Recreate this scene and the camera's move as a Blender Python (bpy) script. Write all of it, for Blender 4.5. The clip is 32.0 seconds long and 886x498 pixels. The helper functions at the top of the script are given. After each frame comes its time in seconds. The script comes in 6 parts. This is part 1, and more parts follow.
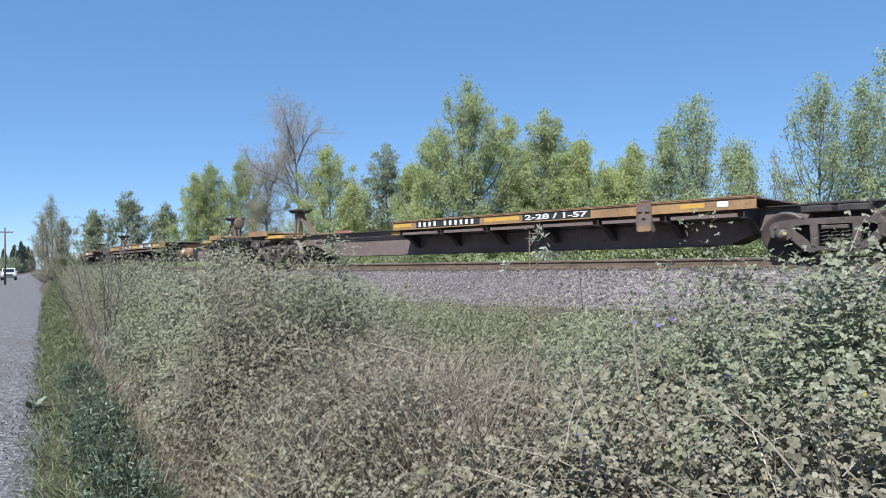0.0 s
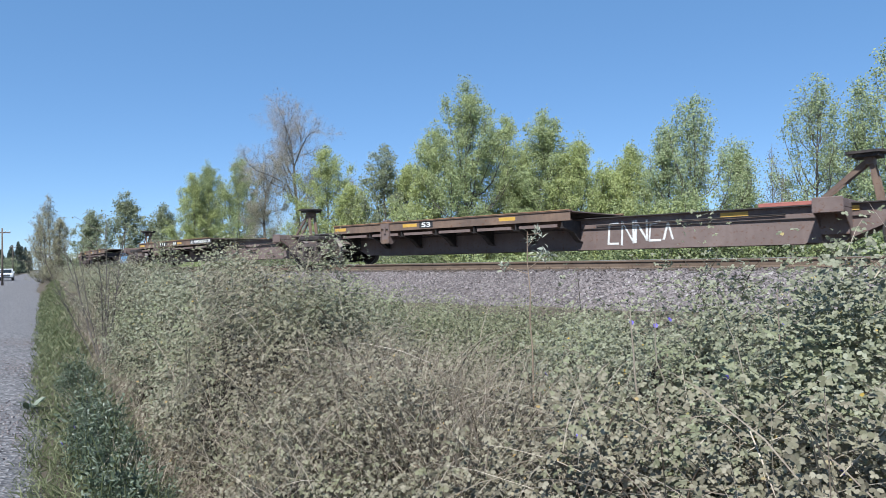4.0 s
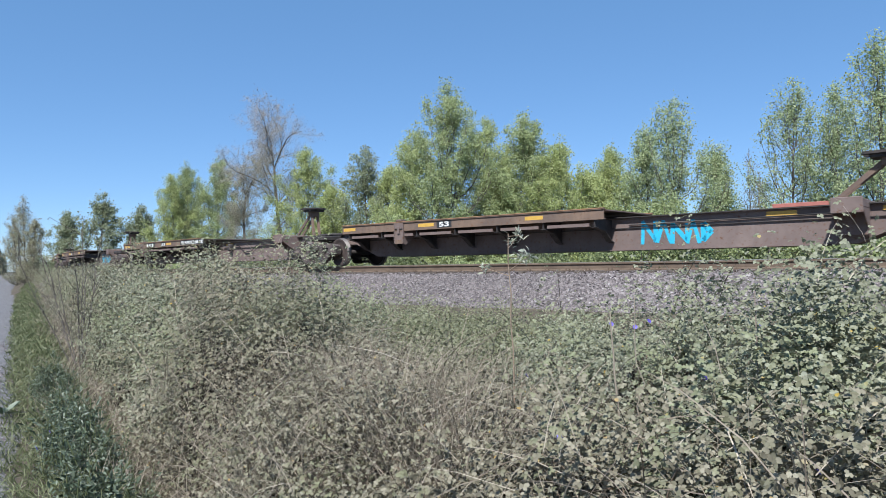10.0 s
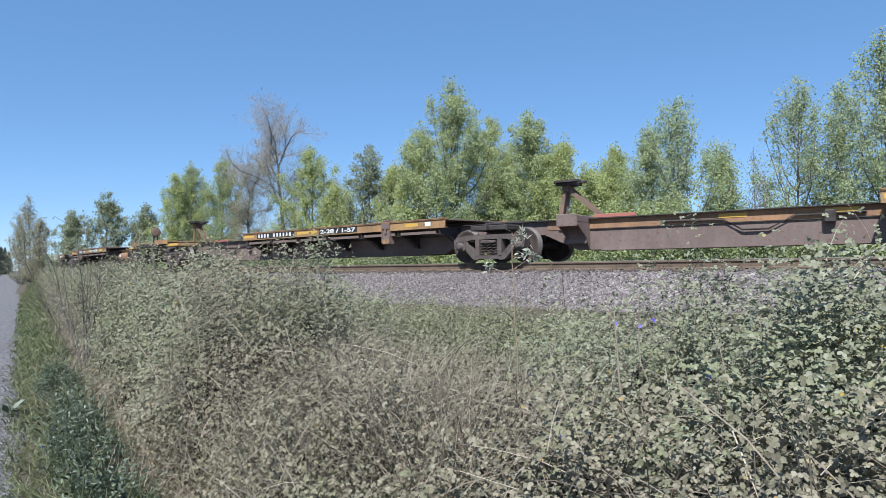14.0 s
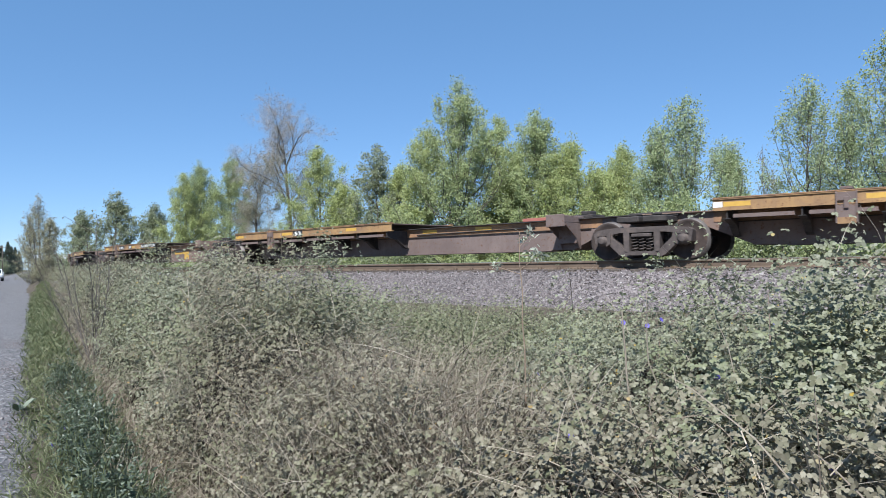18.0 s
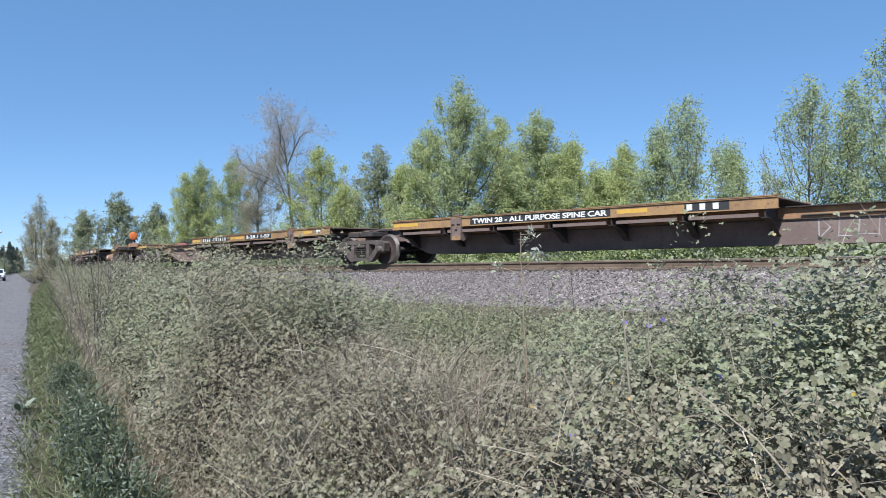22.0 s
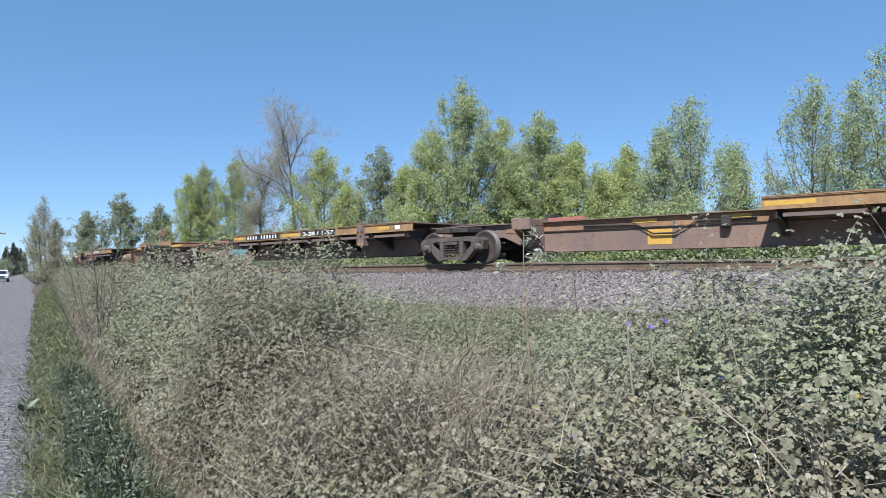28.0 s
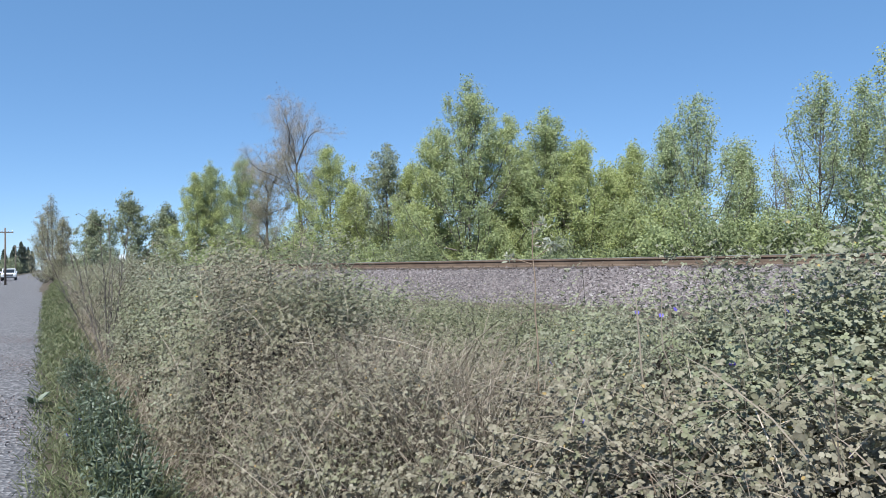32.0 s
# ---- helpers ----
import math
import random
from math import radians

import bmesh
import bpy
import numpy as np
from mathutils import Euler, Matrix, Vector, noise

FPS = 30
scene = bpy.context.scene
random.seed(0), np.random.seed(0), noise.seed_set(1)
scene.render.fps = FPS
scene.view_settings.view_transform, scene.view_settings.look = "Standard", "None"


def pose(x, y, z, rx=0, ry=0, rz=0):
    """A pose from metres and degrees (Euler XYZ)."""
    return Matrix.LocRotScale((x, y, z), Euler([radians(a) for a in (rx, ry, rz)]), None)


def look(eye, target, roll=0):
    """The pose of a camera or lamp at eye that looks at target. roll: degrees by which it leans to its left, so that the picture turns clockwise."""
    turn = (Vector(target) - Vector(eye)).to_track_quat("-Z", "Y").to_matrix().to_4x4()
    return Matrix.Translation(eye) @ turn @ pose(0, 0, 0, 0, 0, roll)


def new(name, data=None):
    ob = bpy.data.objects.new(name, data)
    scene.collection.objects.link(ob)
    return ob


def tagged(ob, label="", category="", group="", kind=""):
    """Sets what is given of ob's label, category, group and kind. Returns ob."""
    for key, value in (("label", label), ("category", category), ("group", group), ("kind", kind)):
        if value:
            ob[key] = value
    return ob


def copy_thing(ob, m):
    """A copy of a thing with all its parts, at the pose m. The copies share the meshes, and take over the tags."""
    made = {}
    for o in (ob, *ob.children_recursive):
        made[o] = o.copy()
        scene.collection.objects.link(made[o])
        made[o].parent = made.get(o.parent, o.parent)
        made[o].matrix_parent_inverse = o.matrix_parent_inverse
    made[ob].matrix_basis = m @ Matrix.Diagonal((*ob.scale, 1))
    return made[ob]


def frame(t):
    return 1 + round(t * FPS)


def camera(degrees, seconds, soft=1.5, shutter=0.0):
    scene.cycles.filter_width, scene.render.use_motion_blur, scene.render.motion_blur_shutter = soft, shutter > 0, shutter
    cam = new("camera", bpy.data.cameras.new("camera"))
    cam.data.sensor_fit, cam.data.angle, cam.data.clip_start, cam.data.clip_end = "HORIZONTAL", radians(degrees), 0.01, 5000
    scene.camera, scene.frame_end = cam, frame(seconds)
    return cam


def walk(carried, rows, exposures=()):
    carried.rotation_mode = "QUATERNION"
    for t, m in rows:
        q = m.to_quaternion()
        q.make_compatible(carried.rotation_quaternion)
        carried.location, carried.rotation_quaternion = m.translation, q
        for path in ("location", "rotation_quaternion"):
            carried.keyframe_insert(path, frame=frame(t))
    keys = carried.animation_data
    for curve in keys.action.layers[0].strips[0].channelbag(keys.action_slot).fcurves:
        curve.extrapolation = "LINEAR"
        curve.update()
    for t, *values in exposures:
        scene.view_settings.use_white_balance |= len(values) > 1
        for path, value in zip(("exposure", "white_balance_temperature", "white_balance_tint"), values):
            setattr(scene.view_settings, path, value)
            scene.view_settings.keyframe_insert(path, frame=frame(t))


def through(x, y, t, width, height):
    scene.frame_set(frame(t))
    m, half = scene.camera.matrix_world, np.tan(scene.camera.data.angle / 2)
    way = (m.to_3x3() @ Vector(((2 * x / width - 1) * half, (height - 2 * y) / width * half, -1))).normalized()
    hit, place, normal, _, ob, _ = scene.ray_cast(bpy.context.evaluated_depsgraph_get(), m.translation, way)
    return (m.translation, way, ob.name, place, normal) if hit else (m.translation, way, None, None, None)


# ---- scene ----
LENS = 64.2                     # degrees across the picture
EYE_Z = 1.65
AXIS = 58.9                     # degrees from west (-x) round to north (+y)
TILT = 1.1
ROLL = -0.92

cam = camera(LENS, 32.0, 0.70, 0.03)


def view(turn, tilt=0.0, side=0.0, drop=0.0):
    a = radians(AXIS + turn)
    eye = Vector((side * math.sin(a), side * math.cos(a), EYE_Z - drop))
    way = Vector((-math.cos(a), math.sin(a), math.tan(radians(TILT + tilt))))
    return look(eye, eye + way * 10, ROLL)


# seconds, turn to the right and tilt in degrees
TURNS = ((0, 0, 0), (1.0, 0, 0), (1.5, .04, 0), (2, .12, .03), (2.5, .2, .06), (3, .2, .06), (3.5, .15, .04),
         (5.5, .9, .1), (6, 1.4, .1), (6.5, 1.32, .06), (7, 1.3, .05), (7.5, 1.42, .1), (8, 1.5, .12), (8.5, 1.63, .12),
         (9, 1.7, .14), (10, 1.7, .17), (11, 1.65, .14), (12, 1.6, .12), (13, 1.48, .1), (14, 1.38, .1), (14.5, 1.3, .1),
         (16.5, 1.03, .06), (17, .93, .06), (17.5, .87, .07), (18, .78, .06), (18.5, .72, .06), (19, .72, .05),
         (20, .78, .05), (21, .78, .05), (22, .68, .05), (23, .7, .06), (24, .8, .08), (25, .76, .08), (25.5, .7, .08),
         (27.5, .5, .12), (28, .46, .13), (29, .43, .12), (30, .5, .1), (30.9, .5, .08))
ROWS = [(t, view(a, b)) for t, a, b in TURNS]
ROWS += [(31.5, view(.25, .06, -.01, .03)), (32.0, view(0, .06, -.02, .06))]
walk(cam, ROWS, [(0.0, 0.70, 5780, 8), (20.0, 0.70, 5790, 8), (32.0, 0.72, 5860, 8)])

# ---------------------------------------------------------------- light
SUN_AWAY = Vector((-0.16, 0.61, -0.78)).normalized()
sun_at = -SUN_AWAY
world = bpy.data.worlds.new("world")
scene.world = world
world.use_nodes = True
wn = world.node_tree.nodes
sky = wn.new("ShaderNodeTexSky")
sky.sky_type, sky.sun_disc = "NISHITA", False
sky.sun_elevation = math.asin(sun_at.z)
sky.sun_rotation = math.atan2(sun_at.x, sun_at.y)
sky.air_density, sky.dust_density, sky.ozone_density = 0.8, 0.4, 1.3
sky.altitude = 1500
air = wn.new("ShaderNodeMix")
air.data_type, air.inputs[0].default_value, air.inputs[7].default_value = "RGBA", 0.5, (1.02, 2.25, 4.05, 1)
world.node_tree.links.new(sky.outputs[0], air.inputs[6])
world.node_tree.links.new(air.outputs[2], wn["Background"].inputs[0])
wn["Background"].inputs[1].default_value = 0.100
sun = new("sun", bpy.data.lights.new("sun", "SUN"))
sun.data.energy, sun.data.angle, sun.data.color = 4.9, radians(0.6), (1.0, 0.95, 0.87)
sun.matrix_world = look((0, 0, 60), Vector((0, 0, 60)) + SUN_AWAY)

# ---------------------------------------------------------------- materials


def node_mat(name):
    m = bpy.data.materials.new(name)
    m.use_nodes = True
    t = m.node_tree
    return m, t.nodes, t.links, t.nodes["Principled BSDF"]


def ramp(nodes, links, fac, stops):
    r = nodes.new("ShaderNodeValToRGB")
    while len(r.color_ramp.elements) < len(stops):
        r.color_ramp.elements.new(0.5)
    for e, (p, c) in zip(r.color_ramp.elements, stops):
        e.position, e.color = p, (*c, 1)
    links.new(fac, r.inputs[0])
    return r.outputs[0]


def noise_of(nodes, links, scale, detail=4, rough=0.6, stretch=None, source="Object"):
    tc = nodes.new("ShaderNodeTexCoord")
    out = tc.outputs[source]
    if stretch:
        mp = nodes.new("ShaderNodeMapping")
        mp.inputs["Scale"].default_value = stretch
        links.new(out, mp.inputs[0])
        out = mp.outputs[0]
    n = nodes.new("ShaderNodeTexNoise")
    n.inputs["Scale"].default_value, n.inputs["Detail"].default_value, n.inputs["Roughness"].default_value = scale, detail, rough
    links.new(out, n.inputs["Vector"])
    return n.outputs["Fac"]


def mix(nodes, links, fac, a, b, mode="MIX"):
    m = nodes.new("ShaderNodeMix")
    m.data_type, m.blend_type = "RGBA", mode
    for sock, v in ((m.inputs[0], fac), (m.inputs[6], a), (m.inputs[7], b)):
        if isinstance(v, (int, float)):
            sock.default_value = v
        elif isinstance(v, tuple):
            sock.default_value = (*v, 1)
        else:
            links.new(v, sock)
    return m.outputs[2]


def bump(nodes, links, p, height, strength=0.3, dist=0.01):
    b = nodes.new("ShaderNodeBump")
    b.inputs["Strength"].default_value, b.inputs["Distance"].default_value = strength, dist
    links.new(height, b.inputs["Height"])
    links.new(b.outputs[0], p.inputs["Normal"])


def painted_steel(name, paint, grime, rust, wear=0.5, rough=0.8, scale=1.2):
    """Weathered paint: road grime in broad clouds, rust in small patches, vertical streaks."""
    m, n, l, p = node_mat(name)
    big = noise_of(n, l, scale, 5, 0.65)
    streak = noise_of(n, l, 3.0, 4, 0.6, (2.5, 2.5, 0.35))
    small = noise_of(n, l, 14.0, 6, 0.7)
    c = mix(n, l, ramp(n, l, big, ((0.5 - wear * 0.3, (0, 0, 0)), (0.75 - wear * 0.2, (1, 1, 1)))), paint, grime)
    c = mix(n, l, ramp(n, l, streak, ((0.45, (0, 0, 0)), (0.75, (0.7, 0.7, 0.7)))), c, grime)
    c = mix(n, l, ramp(n, l, small, ((0.56, (0, 0, 0)), (0.66, (0.85, 0.85, 0.85)))), c, rust)
    l.new(c, p.inputs["Base Color"])
    p.inputs["Roughness"].default_value, p.inputs["Specular IOR Level"].default_value = rough, 0.3
    bump(n, l, p, small, 0.25, 0.004)
    return m


def mottled(name, stops, scale=6.0, rough=0.85, metal=0.0, bumped=0.3, dist=0.01, stretch=None, detail=6):
    m, n, l, p = node_mat(name)
    f = noise_of(n, l, scale, detail, 0.65, stretch)
    l.new(ramp(n, l, f, stops), p.inputs["Base Color"])
    p.inputs["Roughness"].default_value, p.inputs["Metallic"].default_value = rough, metal
    p.inputs["Specular IOR Level"].default_value = 0.25
    if bumped:
        bump(n, l, p, f, bumped, dist)
    return m


def leafy(name, dark, mid, light, through=0.35, rough=0.5, odd=None, cloud=0.5, patch=None):
    """Leaves: each its own shade, some light passing through."""
    m, n, l, p = node_mat(name)
    g = n.new("ShaderNodeNewGeometry")
    stops = [(0.0, dark), (0.5, mid), (1.0, light)]
    if odd:
        stops = [(0.0, dark), (0.5, mid), (0.93, light), (0.994, light), (0.997, odd)]
    c = ramp(n, l, g.outputs["Random Per Island"], stops)
    f = noise_of(n, l, 1.1, 3)
    c = mix(n, l, ramp(n, l, f, ((0.35, (0, 0, 0)), (0.7, (cloud, cloud, cloud)))), c, dark)
    if patch:
        f = noise_of(n, l, 1.6, 4, 0.6)
        c = mix(n, l, ramp(n, l, f, ((0.48, (0, 0, 0)), (0.62, (0.6, 0.6, 0.6)))), c, patch)
    l.new(c, p.inputs["Base Color"])
    p.inputs["Roughness"].default_value = rough
    p.inputs["Specular IOR Level"].default_value = 0.35
    tr = n.new("ShaderNodeBsdfTranslucent")
    l.new(c, tr.inputs[0])
    ms = n.new("ShaderNodeMixShader")
    ms.inputs[0].default_value = through
    l.new(p.outputs[0], ms.inputs[1])
    l.new(tr.outputs[0], ms.inputs[2])
    l.new(ms.outputs[0], n["Material Output"].inputs[0])
    return m


def speckled(name, stops, scale, rough=0.95, dist=0.02, big=0.15, tint=(0.07, 0.061, 0.06)):
    """Gravel: voronoi stones, each its own shade."""
    m, n, l, p = node_mat(name)
    tc = n.new("ShaderNodeTexCoord")
    v = n.new("ShaderNodeTexVoronoi")
    v.inputs["Scale"].default_value = scale
    l.new(tc.outputs["Object"], v.inputs["Vector"])
    s = n.new("ShaderNodeSeparateColor")
    l.new(v.outputs["Color"], s.inputs[0])
    c = ramp(n, l, s.outputs[0], stops)
    f = noise_of(n, l, big, 5, 0.6)
    c = mix(n, l, ramp(n, l, f, ((0.35, (0, 0, 0)), (0.7, (0.5, 0.5, 0.5)))), c, tint)
    l.new(c, p.inputs["Base Color"])
    p.inputs["Roughness"].default_value = rough
    bump(n, l, p, v.outputs["Distance"], 0.8, dist)
    return m


def islands(name, stops, rough=0.9):
    """Many small pieces, each its own shade."""
    m, n, l, p = node_mat(name)
    g = n.new("ShaderNodeNewGeometry")
    c = ramp(n, l, g.outputs["Random Per Island"], stops)
    f = noise_of(n, l, 30.0, 3)
    l.new(mix(n, l, ramp(n, l, f, ((0.4, (0, 0, 0)), (0.7, (0.4, 0.4, 0.4)))), c, stops[0][1]), p.inputs["Base Color"])
    p.inputs["Roughness"].default_value = rough
    return m


def plain(name, c, rough=0.6, metal=0.0):
    m, n, l, p = node_mat(name)
    f = noise_of(n, l, 9.0, 4)
    l.new(mix(n, l, ramp(n, l, f, ((0.4, (0, 0, 0)), (0.75, (0.45, 0.45, 0.45)))), c, tuple(x * 0.6 for x in c)), p.inputs["Base Color"])
    p.inputs["Roughness"].default_value, p.inputs["Metallic"].default_value = rough, metal
    return m


GRIME = (0.12, 0.092, 0.08)
RUST = (0.13, 0.06, 0.032)
M_YELLOW = painted_steel("yellow_paint", (0.42, 0.25, 0.10), (0.23, 0.14, 0.08), RUST, 0.6, 0.75, 0.9)
M_BROWNED = painted_steel("browned_paint", (0.22, 0.145, 0.10), (0.125, 0.09, 0.072), RUST, 0.6)
M_TAN = painted_steel("tan_paint", (0.36, 0.20, 0.10), (0.20, 0.12, 0.08), RUST, 0.5)
M_TANGRIME = painted_steel("tan_paint_under_grime", (0.29, 0.185, 0.125), (0.17, 0.122, 0.105), RUST, 0.75, 0.8, 0.6)
M_GREY = painted_steel("grey_brown_grime", (0.20, 0.15, 0.132), (0.14, 0.102, 0.09), RUST, 0.5)
M_RUSTY = painted_steel("rusty_orange_paint", (0.33, 0.155, 0.07), (0.20, 0.105, 0.065), (0.17, 0.08, 0.04), 0.5)
M_BLACK = plain("black_panel", (0.03, 0.028, 0.028), 0.6)
M_WHITE = plain("white_lettering", (0.72, 0.70, 0.66), 0.6)
M_REFLECT = plain("yellow_reflector", (0.56, 0.33, 0.06), 0.55)
M_REDDISH = plain("faded_red_paint", (0.36, 0.125, 0.095), 0.7)
M_ORANGE = plain("orange_paint", (0.55, 0.14, 0.03), 0.5)
M_CYAN = plain("cyan_spray_paint", (0.05, 0.42, 0.62), 0.5)
M_PALEBLUE = plain("pale_spray_paint", (0.66, 0.70, 0.72), 0.6)
M_BLUE = plain("blue_spray_paint", (0.06, 0.24, 0.48), 0.6)
M_TEAL = plain("teal_spray_paint", (0.16, 0.42, 0.47), 0.6)
M_PALEGREY = plain("chalky_paint", (0.42, 0.40, 0.40), 0.8)
M_LIME = plain("lime_sign", (0.62, 0.72, 0.08), 0.5)
M_TRUCK = mottled("truck_casting", ((0.3, (0.055, 0.044, 0.04)), (0.55, (0.10, 0.08, 0.072)), (0.75, (0.15, 0.112, 0.092))), 5, 0.85)
M_WHEEL = mottled("wheel_steel", ((0.3, (0.04, 0.03, 0.027)), (0.6, (0.068, 0.05, 0.043)), (0.8, (0.11, 0.07, 0.05))), 4, 0.85)
M_TREAD = mottled("worn_tread", ((0.3, (0.10, 0.085, 0.078)), (0.6, (0.15, 0.13, 0.12)), (0.75, (0.32, 0.30, 0.28))), 3, 0.55, 0.4, 0.05)
M_DARK = mottled("dark_steel", ((0.3, (0.03, 0.027, 0.026)), (0.7, (0.075, 0.062, 0.056))), 6, 0.75)
M_HOSE = plain("black_hose", (0.025, 0.025, 0.027), 0.5)
M_RAIL = mottled("rail_brown", ((0.3, (0.095, 0.066, 0.048)), (0.7, (0.16, 0.115, 0.082))), 3, 0.8, 0.0, 0.2)
M_RAILTOP = mottled("rail_head_worn", ((0.3, (0.30, 0.27, 0.24)), (0.7, (0.5, 0.48, 0.45))), 3, 0.35, 0.7, 0.05)
M_TIE = mottled("tie_wood", ((0.3, (0.06, 0.05, 0.042)), (0.7, (0.14, 0.11, 0.09))), 8, 0.9, 0, 0.5, 0.01, (1, 6, 6))
M_BALLAST = speckled("ballast", ((0.0, (0.07, 0.058, 0.056)), (0.5, (0.16, 0.134, 0.13)), (0.9, (0.24, 0.205, 0.195)), (1.0, (0.34, 0.31, 0.29))), 22, 0.95, 0.03)
M_STONE = islands("ballast_stone", ((0.0, (0.125, 0.103, 0.10)), (0.6, (0.20, 0.167, 0.162)), (0.985, (0.275, 0.235, 0.225)), (0.993, (0.42, 0.39, 0.365))), 0.95)
M_ROAD = speckled("gravel_road", ((0.0, (0.055, 0.051, 0.052)), (0.6, (0.135, 0.126, 0.127)), (1.0, (0.29, 0.275, 0.27))), 28, 0.95, 0.03, 0.5, (0.155, 0.146, 0.147))
M_SOIL = mottled("soil", ((0.3, (0.05, 0.04, 0.03)), (0.7, (0.13, 0.105, 0.075))), 3, 0.95, 0, 0.6, 0.03)
# shade inside the bramble mounds, put into a near-black brown
M_INNER_SHADE = mottled("bramble_inner_shade", ((0.3, (0.022, 0.019, 0.014)), (0.7, (0.06, 0.05, 0.036))), 14, 0.95, 0, 0.6, 0.03)
M_PINKTWIG = mottled("pale_twigs", ((0.3, (0.25, 0.22, 0.19)), (0.7, (0.40, 0.36, 0.31))), 6, 0.9, 0, 0.0)
M_STRAW = islands("dry_straw", ((0.0, (0.12, 0.09, 0.066)), (0.5, (0.26, 0.215, 0.16)), (1.0, (0.44, 0.375, 0.29))), 0.8)
M_CANE = mottled("bramble_cane", ((0.3, (0.17, 0.12, 0.085)), (0.7, (0.33, 0.25, 0.18))), 6, 0.8, 0, 0.1)
M_BARK = mottled("bark", ((0.3, (0.07, 0.06, 0.05)), (0.7, (0.19, 0.165, 0.14))), 7, 0.95, 0, 0.6, 0.02, (3, 3, 0.6))
M_PALEBARK = mottled("pale_bark", ((0.3, (0.17, 0.15, 0.13)), (0.7, (0.33, 0.29, 0.25))), 7, 0.95, 0, 0.5, 0.02, (3, 3, 0.6))
M_POPLAR = leafy("poplar_leaves", (0.25, 0.29, 0.125), (0.35, 0.395, 0.18), (0.46, 0.50, 0.26), 0.46, 0.62, None, 0.2)
M_SPRING = leafy("spring_leaves", (0.29, 0.325, 0.12), (0.39, 0.43, 0.17), (0.50, 0.53, 0.25), 0.46, 0.62, None, 0.2)
M_AIRY = leafy("silvery_poplar_leaves", (0.26, 0.31, 0.15), (0.36, 0.41, 0.205), (0.48, 0.52, 0.30), 0.46, 0.62, None, 0.2)
M_OLIVE = leafy("olive_buds", (0.22, 0.205, 0.125), (0.32, 0.30, 0.19), (0.43, 0.40, 0.27), 0.45)
M_BUD = leafy("pale_buds", (0.30, 0.26, 0.215), (0.40, 0.355, 0.30), (0.50, 0.46, 0.39), 0.45)
M_FARLEAF = leafy("far_leaves", (0.21, 0.235, 0.135), (0.28, 0.305, 0.18), (0.37, 0.385, 0.25), 0.5, 0.5, None, 0.25)
M_UNDER = leafy("undergrowth_leaves", (0.12, 0.145, 0.065), (0.20, 0.235, 0.10), (0.31, 0.335, 0.165), 0.35, 0.6, None, 0.5)
M_CONIFER = leafy("conifer_needles", (0.05, 0.065, 0.05), (0.075, 0.095, 0.07), (0.11, 0.13, 0.095), 0.3)
M_BRAMBLE = leafy("bramble_leaves", (0.125, 0.13, 0.081), (0.252, 0.25, 0.165), (0.352, 0.346, 0.25), 0.32, 0.6, (0.5, 0.33, 0.05), 0.32, (0.25, 0.27, 0.135))
M_BRAMBLE2 = leafy("dusty_bramble_leaves", (0.115, 0.10, 0.066), (0.226, 0.2, 0.138), (0.326, 0.291, 0.21), 0.28, 0.65, (0.42, 0.27, 0.08), 0.35, (0.205, 0.215, 0.11))
M_SILVER = leafy("silvery_leaves", (0.30, 0.30, 0.22), (0.42, 0.42, 0.32), (0.54, 0.54, 0.43), 0.3, 0.7)
M_LOWWEED = leafy("low_weed_leaves", (0.13, 0.137, 0.07), (0.22, 0.222, 0.125), (0.32, 0.315, 0.205), 0.35, 0.6)
M_WEED = leafy("broad_weed_leaves", (0.035, 0.05, 0.028), (0.10, 0.125, 0.076), (0.24, 0.265, 0.195), 0.2, 0.4)
M_GRASS = leafy("grass_blades", (0.09, 0.106, 0.044), (0.16, 0.176, 0.08), (0.265, 0.27, 0.15), 0.35, 0.5, (0.35, 0.30, 0.19))
M_FLOWER = plain("violet_petals", (0.10, 0.07, 0.38), 0.5)

# ---------------------------------------------------------------- shapes


def mesh_of(name, bm, material):
    me = bpy.data.meshes.new(name)
    bm.to_mesh(me)
    bm.free()
    for m in material if isinstance(material, (list, tuple)) else (material,):
        me.materials.append(m)
    return me


def part(name, bm, material, parent=None, label=""):
    """One mesh under a thing; bm may be a mesh that other parts share."""
    me = bm if isinstance(bm, bpy.types.Mesh) else mesh_of(name, bm, material)
    ob = new(name, me)
    ob.parent = parent
    if label:
        ob["label"] = label
    return ob


def box(bm, x0, x1, y0, y1, z0, z1, mat=0, bevel=0.0):
    vs = [bm.verts.new((x, y, z)) for x in (x0, x1) for y in (y0, y1) for z in (z0, z1)]
    fs = [bm.faces.new([vs[i] for i in q]) for q in ((0, 1, 3, 2), (4, 6, 7, 5), (0, 4, 5, 1), (2, 3, 7, 6), (0, 2, 6, 4), (1, 5, 7, 3))]
    for f in fs:
        f.material_index = mat
    if bevel:
        es = list({e for f in fs for e in f.edges})
        bmesh.ops.bevel(bm, geom=es, offset=bevel, segments=1, affect="EDGES")
    return bm


def boxes(*sizes, bevel=0.0):
    bm = bmesh.new()
    for s in sizes:
        box(bm, *s, bevel=bevel)
    return bm


